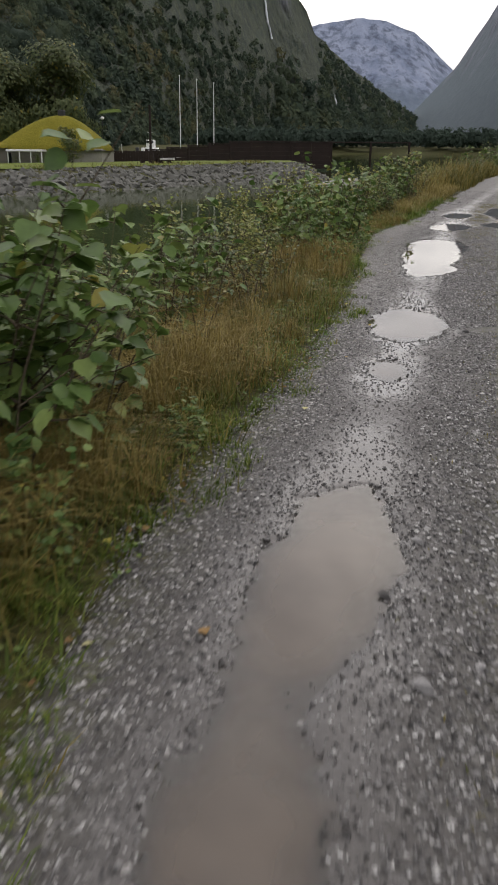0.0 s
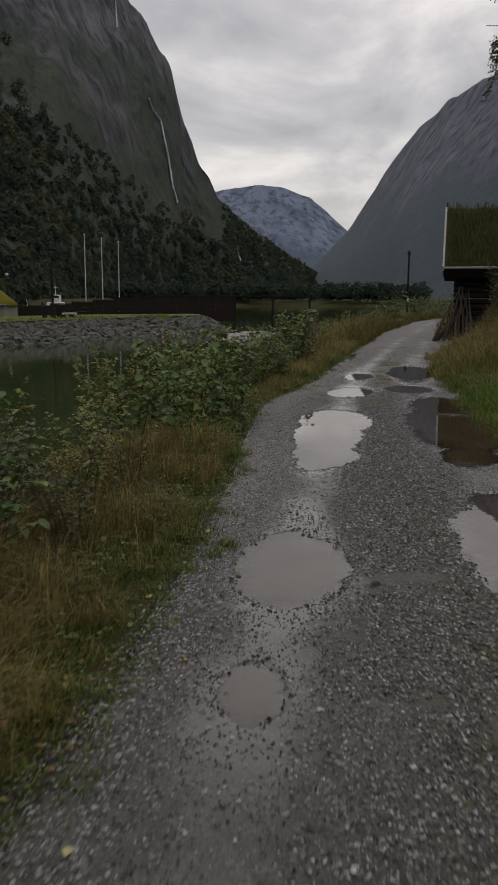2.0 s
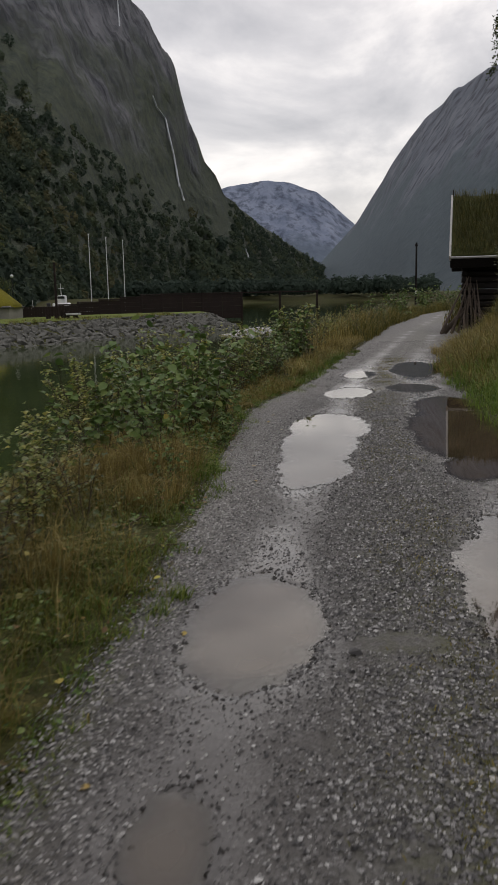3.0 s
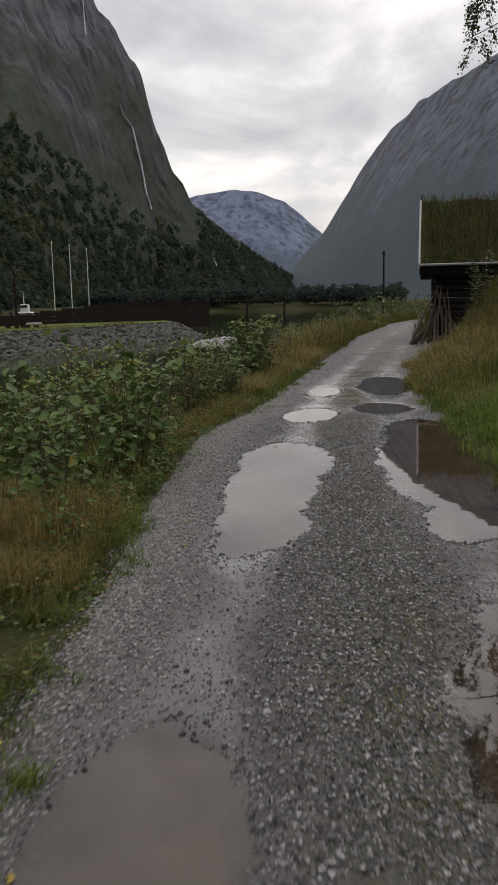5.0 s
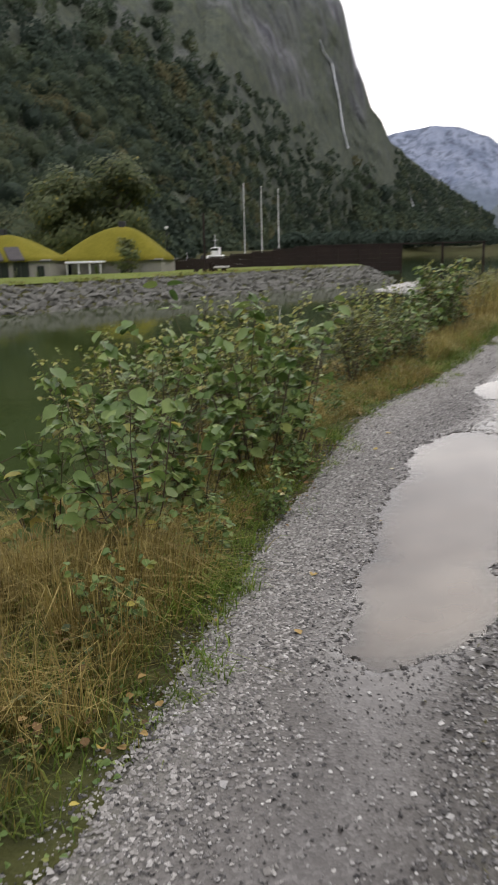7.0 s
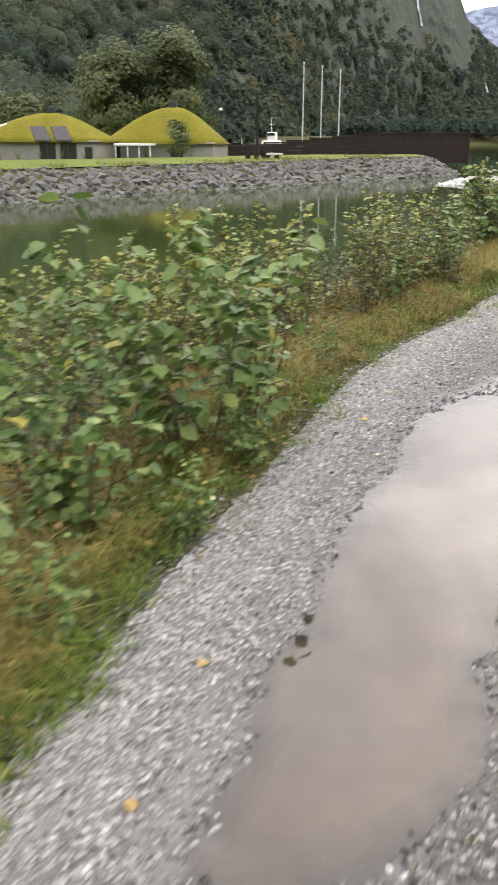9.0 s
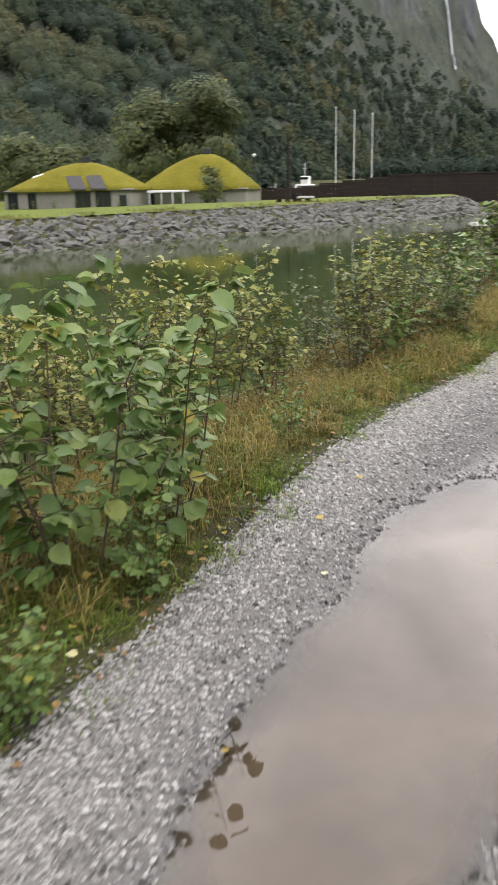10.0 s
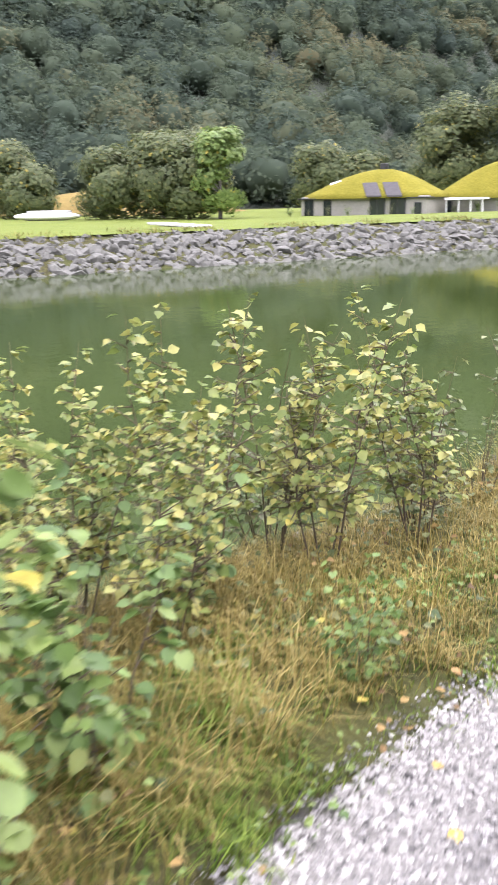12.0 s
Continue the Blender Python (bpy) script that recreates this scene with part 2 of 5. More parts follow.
M_LITTER = mat_leaf("leaf_litter", (0.09, 0.055, 0.025), (0.19, 0.115, 0.045), (0.34, 0.23, 0.08), 0.1, 0.7)
M_STEM = mat_plain("dark_bark", (0.095, 0.075, 0.05), 0.85, 0.2, 40)
M_TRUNK = mat_plain("grey_bark", (0.13, 0.115, 0.1), 0.9, 0.2, 12)


def mat_grass(name, *cs):
    a = Mat(name, 0.6, 0.25)
    k = len(cs) - 1
    a.colour(a.mix(0.55, a.ramp(a.island(), *[(i / k, c) for i, c in enumerate(cs)]), a.ramp(a.noise(2.0, 3), (0.3, 0.55), (0.7, 1.3)), "MULTIPLY"))
    return a.thin(0.3).m


M_GREEN = mat_grass("green_grass", (0.055, 0.095, 0.014), (0.115, 0.17, 0.026), (0.22, 0.25, 0.05))
M_FRESH = mat_grass("fresh_grass", (0.075, 0.14, 0.016), (0.14, 0.23, 0.03), (0.25, 0.31, 0.06))
M_MEADOW = mat_grass("meadow_grass", (0.10, 0.10, 0.026), (0.20, 0.18, 0.045), (0.34, 0.27, 0.09))
M_DRY = mat_grass("dry_grass", (0.12, 0.09, 0.026), (0.25, 0.19, 0.055), (0.43, 0.345, 0.125))
M_TAWNY = mat_grass("tawny_grass", (0.15, 0.115, 0.034), (0.30, 0.235, 0.068), (0.48, 0.39, 0.145))
M_OLIVE = mat_grass("olive_grass", (0.06, 0.07, 0.016), (0.14, 0.13, 0.03), (0.27, 0.215, 0.06))
M_ROOFGRASS = mat_grass("roof_grass", (0.05, 0.06, 0.018), (0.10, 0.10, 0.03), (0.17, 0.14, 0.05))
M_RIP = mat_plain("quarry_stone", (0.125, 0.123, 0.110), 0.8, 0.3, 6, 0.35)
M_TARRED = mat_timber("tarred_timber", (0.008, 0.006, 0.006), (0.02, 0.015, 0.013))
M_PIER = mat_timber("pier_timber", (0.012, 0.008, 0.007), (0.034, 0.021, 0.017))
M_BARGE = mat_timber("weathered_board", (0.38, 0.37, 0.36), (0.62, 0.6, 0.58))
M_DRIFT = mat_timber("driftwood", (0.05, 0.038, 0.03), (0.15, 0.115, 0.09))
M_WALL = mat_plain("rendered_wall", (0.30, 0.285, 0.255), 0.85, 0.2, 5, 0.15)
M_WHITE = mat_plain("white_paint", (0.78, 0.78, 0.77), 0.45, 0.4, 4, 0.06)
M_DARKFRAME = mat_plain("dark_frame", (0.03, 0.03, 0.032), 0.5, 0.4, 8)
M_GLASS = mat_plain("dark_glass", (0.02, 0.025, 0.028), 0.06, 0.6, 2, 0.1)
M_ROOFTILE = mat_plain("weathered_shingle", (0.075, 0.068, 0.072), 0.7, 0.3, 3)
M_MOSSROOF = Mat("sedum_roof", 0.95, 0.1)
M_MOSSROOF.colour(M_MOSSROOF.mix(0.5, M_MOSSROOF.ramp(M_MOSSROOF.noise(0.5, 5), (0.3, (0.14, 0.13, 0.016)), (0.7, (0.25, 0.215, 0.035))), M_MOSSROOF.ramp(M_MOSSROOF.noise(5, 4), (0.3, (0.11, 0.115, 0.016)), (0.7, (0.26, 0.22, 0.035)))))
M_MOSSROOF = M_MOSSROOF.bump(M_MOSSROOF.noise(6, 4), 0.8, 0.15).m
M_FLAGPOLE = mat_plain("white_fibreglass", (0.7, 0.7, 0.7), 0.35, 0.5, 3, 0.05)
M_CONCRETE = mat_plain("pale_concrete", (0.5, 0.49, 0.47), 0.85, 0.2, 6, 0.12)
M_FIELD = mat_plain("stubble_field", (0.20, 0.145, 0.045), 0.9, 0.15, 1.5, 0.3)


def mat_forest():
    a = Mat("forest_leaf", 0.85, 0.15)
    # Leaf tones lifted towards blue-grey to stand in for haze over the woods
    tree = a.ramp(a.attr("tone"), (0.0, (0.052, 0.074, 0.059)), (0.45, (0.075, 0.102, 0.071)), (0.8, (0.104, 0.130, 0.077)), (1.0, (0.155, 0.147, 0.080)))
    a.colour(a.mix(0.6, tree, a.ramp(a.island(), (0.0, 0.93), (1.0, 1.08)), "MULTIPLY"))
    return a.thin(0.45).m


M_FOREST = mat_forest()

# ---------------------------------------------------------------- mesh helpers
rng = np.random.default_rng(7)


def lattice(ix, iy, seed):
    h = (ix.astype(np.int64) * 374761393 + iy.astype(np.int64) * 668265263 + seed * 1442695041) & 0xFFFFFFFF
    h = ((h ^ (h >> 13)) * 1274126177) & 0xFFFFFFFF
    return ((h ^ (h >> 16)) & 0xFFFF) / 65535.0


def vnoise(x, y, seed=0):
    """Smooth value noise in 0..1 on arrays."""
    x, y = np.asarray(x, float), np.asarray(y, float)
    ix, iy = np.floor(x), np.floor(y)
    fx, fy = x - ix, y - iy
    fx, fy = fx * fx * (3 - 2 * fx), fy * fy * (3 - 2 * fy)
    a, b = lattice(ix, iy, seed), lattice(ix + 1, iy, seed)
    c, d = lattice(ix, iy + 1, seed), lattice(ix + 1, iy + 1, seed)
    return (a * (1 - fx) + b * fx) * (1 - fy) + (c * (1 - fx) + d * fx) * fy


def fbm(x, y, octaves=4, seed=0):
    total, amp, out = 0.0, 1.0, 0.0
    for o in range(octaves):
        out = out + amp * vnoise(x * 2 ** o, y * 2 ** o, seed + o)
        total += amp
        amp *= 0.5
    return out / total


def np_mesh(name, verts, faces, material, smooth=False, attrs=None):
    """A mesh from an (n, 3) array and an (m, k) array of corners."""
    me = bpy.data.meshes.new(name)
    verts, faces = np.asarray(verts, np.float32), np.asarray(faces, np.int32)
    k = faces.shape[1]
    me.vertices.add(len(verts))
    me.vertices.foreach_set("co", verts.ravel())
    me.loops.add(faces.size)
    me.loops.foreach_set("vertex_index", faces.ravel())
    me.polygons.add(len(faces))
    me.polygons.foreach_set("loop_start", np.arange(0, faces.size, k, dtype=np.int32))
    me.polygons.foreach_set("use_smooth", np.full(len(faces), smooth))
    me.update(calc_edges=True)
    for key, values in (attrs or {}).items():
        me.attributes.new(key, "FLOAT", "POINT").data.foreach_set("value", np.asarray(values, np.float32))
    me.materials.append(material)
    return me


def grid_faces(rows, cols):
    i = np.arange(rows - 1)[:, None] * cols + np.arange(cols - 1)[None, :]
    i = i.ravel()
    return np.stack([i, i + 1, i + cols + 1, i + cols], 1)


def part(name, me, parent, label="", m=None):
    ob = new(name, me)
    ob.parent = parent
    if m is not None:
        ob.matrix_basis = m
    if label:
        ob["label"] = label
    return ob


def thing(name, label, category, m=None, group="", kind="", me=None):
    ob = new(name, me)
    if m is not None:
        ob.matrix_basis = m
    return tagged(ob, label, category, group, kind)


def bm_mesh(name, bm, material, smooth=False):
    me = bpy.data.meshes.new(name)
    if smooth:
        for f in bm.faces:
            f.smooth = True
    bm.to_mesh(me)
    bm.free()
    me.materials.append(material)
    return me


def box(name, material, sx, sy, sz, m=None, bevel=0.01):
    """A bevelled box with its base centre at the origin."""
    bm = bmesh.new()
    bmesh.ops.create_cube(bm, size=1)
    bmesh.ops.scale(bm, vec=(sx, sy, sz), verts=bm.verts)
    bmesh.ops.translate(bm, vec=(0, 0, sz / 2), verts=bm.verts)
    if bevel:
        bmesh.ops.bevel(bm, geom=bm.edges[:], offset=min(bevel, sx / 4, sy / 4, sz / 4), segments=1, affect="EDGES")
    if m is not None:
        bm.transform(m)
    return bm_mesh(name, bm, material)


def tubes(lines, sides=5):
    """Tapered tubes along polylines [(points, radii)]: verts and quads."""
    vs, fs, base = [], [], 0
    ang = np.arange(sides) * 2 * math.pi / sides
    for pts, radii in lines:
        pts = np.asarray(pts, float)
        t = np.gradient(pts, axis=0)
        t /= np.linalg.norm(t, axis=1)[:, None] + 1e-9
        ref = np.where(np.abs(t[:, 2:3]) > 0.8, np.array([[1.0, 0, 0]]), np.array([[0, 0, 1.0]]))
        a = np.cross(t, ref)
        a /= np.linalg.norm(a, axis=1)[:, None] + 1e-9
        b = np.cross(t, a)
        ring = pts[:, None] + np.asarray(radii)[:, None, None] * (a[:, None] * np.cos(ang)[None, :, None] + b[:, None] * np.sin(ang)[None, :, None])
        vs.append(ring.reshape(-1, 3))
        n = len(pts)
        i = (np.arange(n - 1)[:, None] * sides + np.arange(sides)[None, :]).ravel()
        j = (np.arange(n - 1)[:, None] * sides + (np.arange(sides)[None, :] + 1) % sides).ravel()
        fs.append(base + np.stack([i, j, j + sides, i + sides], 1))
        base += n * sides
    return np.concatenate(vs), np.concatenate(fs)


LEAF_V = np.array([(0, 0, 0), (-0.36, 0.25, 0.10), (-0.40, 0.55, 0.12), (0, 1, -0.10), (0.40, 0.55, 0.12), (0.36, 0.25, 0.10), (0, 0.3, 0.0), (0, 0.65, -0.02)])
LEAF_F = np.array([(0, 6, 1), (1, 6, 2), (6, 7, 2), (2, 7, 3), (0, 5, 6), (5, 4, 6), (6, 4, 7), (4, 3, 7)])


def round_leaf(width):
    """A rounder blade with a toothed rim, a hollow along its midrib and a drooping tip."""
    ys = [0.0, 0.10, 0.22, 0.36, 0.50, 0.64, 0.78, 0.90, 1.0]
    v = [(0, 0, 0.02)]
    for k, yv in enumerate(ys[1:-1]):
        w = width * math.sin(math.pi * yv ** 0.85) ** 0.75 * (1.06 if k % 2 else 0.97)
        droop = -0.16 * yv * yv
        v += [(-w, yv - 0.04, 0.10 + droop), (0, yv, droop), (w, yv - 0.04, 0.10 + droop)]
    v.append((0, 1.0, -0.2))
    f = [(0, 2, 1), (0, 3, 2)]
    for k in range(6):
        a, b = 1 + 3 * k, 4 + 3 * k
        f += [(a, a + 1, b), (a + 1, b + 1, b), (a + 1, a + 2, b + 1), (a + 2, b + 2, b + 1)]
    last = 1 + 3 * 6
    f += [(last, last + 1, len(v) - 1), (last + 1, last + 2, len(v) - 1)]
    return np.array(v), np.array(f)


BROAD_V, BROAD_F = round_leaf(0.42)


def leaves(at, way, size, lift, shape=LEAF_V, faces=LEAF_F):
    """Leaf blades: start points, outward ways, sizes, and how far each lifts above level."""
    at, way, size = np.asarray(at), np.asarray(way), np.asarray(size)
    y = way / (np.linalg.norm(way, axis=1)[:, None] + 1e-9)
    up = np.array([0, 0, 1.0]) + rng.normal(0, 0.35, at.shape)
    x = np.cross(y, up)
    x /= np.linalg.norm(x, axis=1)[:, None] + 1e-9
    z = np.cross(x, y)
    s = size[:, None, None]
    v = at[:, None] + s * (x[:, None] * shape[None, :, 0:1] + y[:, None] * shape[None, :, 1:2] + z[:, None] * shape[None, :, 2:3])
    f = (np.arange(len(at)) * len(shape))[:, None, None] + faces[None]
    return v.reshape(-1, 3), f.reshape(-1, faces.shape[1])


def blades(x, y, z, h, w, lean, droop):
    """Grass blades of five corners, bent over in a random direction."""
    n = len(x)
    a = rng.uniform(0, 2 * math.pi, n)
    dx, dy = np.cos(a), np.sin(a)
    side = np.stack([-dy, dx, np.zeros(n)], 1)
    root = np.stack([x, y, z], 1)
    out = np.stack([dx, dy, np.zeros(n)], 1)
    upv = np.array([0, 0, 1.0])
    mid = root + out * (h * lean)[:, None] + upv * (h * 0.6)[:, None]
    tip = root + out * (h * (lean * 2 + droop))[:, None] + upv * (h * (1 - droop * 0.6))[:, None]
    v = np.stack([root - side * w[:, None], root + side * w[:, None], mid + side * (w * 0.7)[:, None], mid - side * (w * 0.7)[:, None], tip], 1)
    b = (np.arange(n) * 5)[:, None, None]
    f = b + np.array([(0, 1, 2), (0, 2, 3), (3, 2, 4)])[None]
    return v.reshape(-1, 3), f.reshape(-1, 3)


# ---------------------------------------------------------------- the plan
WATER = -2.0
BANK_A, BANK_D = np.array([-34.0, 36.0]), np.array([25.0, 48.0]) / 54.12
BANK_N = np.array([-BANK_D[1], BANK_D[0]])


def road_left(y):
    return np.interp(y, [-6, 2.5, 4, 6, 8, 10, 12, 13, 14, 15, 16, 17, 19.5, 23, 30, 40, 57, 80], [-0.9, -0.58, -0.43, 0.0, 0.26, 0.45, 0.56, 0.64, 0.73, 0.84, 1.1, 1.45, 1.95, 2.75, 4.3, 6.5, 11.2, 20])


def road_right(y):
    return np.interp(y, [-6, 2.5, 8, 14, 16, 20, 22, 25, 27, 30, 33, 39, 57, 80], [2.3, 2.5, 2.95, 3.55, 3.8, 4.35, 4.75, 5.35, 6.5, 7.4, 7.9, 8.6, 15, 25])


def ground_z(x, y):
    x, y = np.asarray(x, float), np.asarray(y, float)
    d = road_left(y) - x
    e = x - road_right(y)
    left = np.interp(d, [0, 0.4, 1.0, 2.0, 3.2, 4.4, 6, 10], [0.015, 0.02, -0.06, -0.35, -1.1, -2.05, -2.7, -3.2])
    rise = np.interp(y, [0, 10, 15, 20, 26, 31, 34, 44, 60], [0.35, 0.5, 0.8, 1.1, 1.0, 0.25, 0.06, 0.1, 0.3])
    right = np.interp(e, [0, 0.5, 1.5, 3.0, 6, 20], [0.01, 0.10, 0.45, 0.9, 1.0, 1.1]) * rise
    right = right + 2.5 * np.exp(-((x - 10.0) / 2.2) ** 2 - ((y - 28.2) / 2.7) ** 2) * np.clip(e / 0.8, 0, 1)
    z = np.where(d > 0, left, np.where(e > 0, right, -0.12))
    z = z + (fbm(x * 1.3, y * 1.3, 3, 5) - 0.5) * 0.16 * np.clip((np.maximum(d, e) - 0.4) / 1.2, 0, 1)
    rx, ry = x - BANK_A[0], y - BANK_A[1]
    q, s = rx * BANK_N[0] + ry * BANK_N[1], rx * BANK_D[0] + ry * BANK_D[1]
    land = np.interp(q, [-6, -2.2, 1.8, 3, 40, 120, 400], [-3.2, -2.15, -0.5, -0.36, -1.15, -1.3, 4])
    land = land - np.clip((s - 68 - 0.35 * np.maximum(q, 0)) * 0.4, 0, 3)
    z = np.where(q > -6, np.maximum(land, -3.2), z)
    bar = 1.45 * np.exp(-(((x - 1.2) * 0.85 - (y - 82) * 0.33) / 3.2) ** 2 - ((y - 82) / 9.5) ** 2)
    z = np.where((q <= -6) & (d > 4), z + bar, z)
    far = np.clip((y - 330) / 40, 0, 1)
    return z * (1 - far) + far * 0.6


# puddles: centre, half width, half length, turn in degrees
PUDDLES = {
    "near": [(-0.02, 2.1, 0.19, 0.8, -2), (0.16, 3.45, 0.25, 0.85, -8)],
    "small": [(0.55, 6.25, 0.14, 0.27, -6)],
    "round": [(0.78, 7.9, 0.315, 0.70, -6)],
    "long": [(1.2, 11.05, 0.2, 0.38, -8), (1.31, 11.4, 0.33, 0.60, -6), (1.45, 12.6, 0.40, 1.25, -7), (1.68, 13.8, 0.46, 0.95, -5)],
    "twin_a": [(2.25, 17.0, 0.36, 0.72, -14)],
    "twin_b": [(2.75, 19.8, 0.30, 0.70, -14)],
    "side": [(2.36, 8.3, 0.52, 1.42, -8)],
    "shore": [(3.1, 13.4, 0.6, 2.0, -8), (2.72, 11.35, 0.3, 0.55, -12), (3.35, 15.2, 0.45, 1.25, -8)],
    "narrow": [(3.3, 17.5, 0.42, 0.62, -10)],
    "far": [(4.0, 20.8, 0.5, 1.7, -10)],
}


def puddle_field(x, y, ovals):
    """Above 0 inside a puddle; its rim wanders."""
    best = np.full(np.shape(x), -9.0)
    for cx, cy, rx, ry, turn in ovals:
        c, s = math.cos(radians(turn)), math.sin(radians(turn))
        u, v = (x - cx) * c + (y - cy) * s, -(x - cx) * s + (y - cy) * c
        best = np.maximum(best, (1 - np.sqrt((u / rx) ** 2 + (v / ry) ** 2)) * min(rx, 0.4))
    return best + (fbm(x * 4, y * 4, 3, 11) - 0.5) * 0.12 + (fbm(x * 18, y * 18, 2, 12) - 0.5) * 0.06


ALL_OVALS = [o for ovals in PUDDLES.values() for o in ovals]
PUDDLE_Z = -0.016


def rut_left(y):
    return np.interp(y, [-6, 2.1, 3.45, 6.2, 7.8, 11.4, 12.6, 13.8, 17, 19.8, 26, 34, 57, 80], [-0.3, -0.02, 0.16, 0.56, 0.77, 1.28, 1.45, 1.68, 2.25, 2.75, 4.2, 6.2, 12.4, 21.5])


def rut_right(y):
    return np.interp(y, [-6, 2.5, 8.3, 13.4, 17.5, 20.8, 27, 34, 57, 80], [1.5, 1.75, 2.36, 3.0, 3.35, 3.95, 5.4, 7.2, 14.0, 23.8])


def in_rut(x, y):
    """1 along the two wheel tracks, 0 on the crown and at the edges."""
    a = np.exp(-((x - rut_left(y)) / 0.24) ** 2)
    return np.maximum(a, np.exp(-((x - rut_right(y)) / 0.28) ** 2))


def road_z(x, y):
    f = puddle_field(x, y, ALL_OVALS)
    dry = np.interp(f, [-0.18, -0.02], [1, 0])
    track = in_rut(x, y)
    rough = (fbm(x * 30, y * 30, 3, 3) - 0.5) * 0.009 * (1 - 0.75 * track) - 0.008 * track * dry + (fbm(x * 1.7, y * 1.7, 2, 4) - 0.5) * 0.012 * dry
    u = (x - road_left(y)) / (road_right(y) - road_left(y))
    crown = 0.012 * np.exp(-((u - 0.52) / 0.13) ** 2) + 0.012 * np.clip(0.12 - u, 0, 1) / 0.12
    dip = np.interp(f, [-0.16, -0.03, 0.0, 0.06, 0.3], [0.0, -0.010, -0.016, -0.034, -0.06])
    return rough * np.interp(f, [-0.02, 0.05], [1, 0.5]) + crown * dry + dip, f


# ---------------------------------------------------------------- ground, road, water
def build_ground():
    xs = np.unique(np.concatenate([np.linspace(-3000, -220, 14), np.arange(-220, -60, 8.0), np.arange(-60, -8, 1.0), np.arange(-8, 9, 0.2), np.arange(9, 30, 1.0), np.linspace(30, 3000, 24)]))
    ys = np.unique(np.concatenate([np.linspace(-3000, -40, 14), np.arange(-40, -6, 2.0), np.arange(-6, 46, 0.25), np.arange(46, 130, 1.0), np.arange(130, 420, 10.0), np.linspace(420, 4000, 18)]))
    gx, gy = np.meshgrid(xs, ys)
    gz = ground_z(gx, gy)
    me = np_mesh("ground", np.stack([gx, gy, gz], -1).reshape(-1, 3), grid_faces(len(ys), len(xs)), M_GROUND, True)
    tagged(new("ground", me), "grassy brown soil of the river banks", "ground", kind="structure")
    # mown lawn beyond the far bank, a skin just above the soil
    q, s = np.meshgrid(np.concatenate([np.arange(1.9, 20, 0.8), np.arange(20, 95, 4.0)]), np.arange(-75, 84, 2.0))
    x = BANK_A[0] + q * BANK_N[0] + s * BANK_D[0]
    y = BANK_A[1] + q * BANK_N[1] + s * BANK_D[1]
    z = np.interp(q, [-4, 0, 1.8, 3, 40, 120], [-3.2, -2.15, -0.5, -0.36, -1.15, -1.3]) - np.clip((s - 68 - 0.35 * q) * 0.4, 0, 3) + 0.03 + fbm(x * 0.3, y * 0.3, 3, 8) * 0.08
    me = np_mesh("lawn", np.stack([x, y, z], -1).reshape(-1, 3), grid_faces(*q.shape), M_LAWN, True)
    tagged(new("lawn", me), "bright green mown lawn beside the river", "lawn", kind="structure")


def build_road():
    ys = np.concatenate([np.arange(-4, 1, 0.08), np.arange(1, 16, 0.022), np.arange(16, 24, 0.045), np.arange(24, 48, 0.2), np.arange(48, 82, 1.0)])
    us = np.linspace(-0.08, 1.08, 118)
    lo, hi = road_left(ys), road_right(ys)
    x = lo[:, None] + (hi - lo)[:, None] * us[None, :]
    y = np.repeat(ys[:, None], len(us), 1)
    z, f = road_z(x, y)
    edge = np.clip(np.minimum(us + 0.08, 1.08 - us) / 0.08, 0, 1)[None, :]
    z = z * edge + (edge - 1) * 0.06
    wet = np.clip(in_rut(x, y) * 0.72 * np.interp(y, [19, 27], [1, 0.45]) + np.interp(f, [-0.25, 0.0], [0, 0.5]) + (fbm(x * 3, y * 1.5, 3, 21) - 0.5) * 0.7, 0, 1)
    moss = np.clip(np.exp(-((us - 0.53) / 0.13) ** 2)[None, :] * np.ones_like(x) + np.exp(-((us) / 0.05) ** 2)[None, :] * 0.8, 0, 1)
    mud = np.interp(f, [0.01, 0.11], [0, 0.9])
    # pale: crushed stone on the left edge, plus far-off wet sheen painted as colour
    me = np_mesh("road", np.stack([x, y, z], -1).reshape(-1, 3), grid_faces(*x.shape), M_ROAD, True, {"pale": (np.maximum(np.clip(1 - np.abs(us - 0.05) / 0.16, 0, 1)[None, :] * np.interp(y, [7, 10.5, 20, 24], [0.0, 1, 1, 0.3]), np.interp(y, [14, 23], [0, 0.6])) * np.interp(f, [-0.06, -0.02], [1, 0])).ravel(), "wet": wet.ravel(), "moss": moss.ravel(), "mud": mud.ravel()})
    return tagged(new("road", me), "wet grey gravel track with potholes and two ruts", "road", kind="structure")


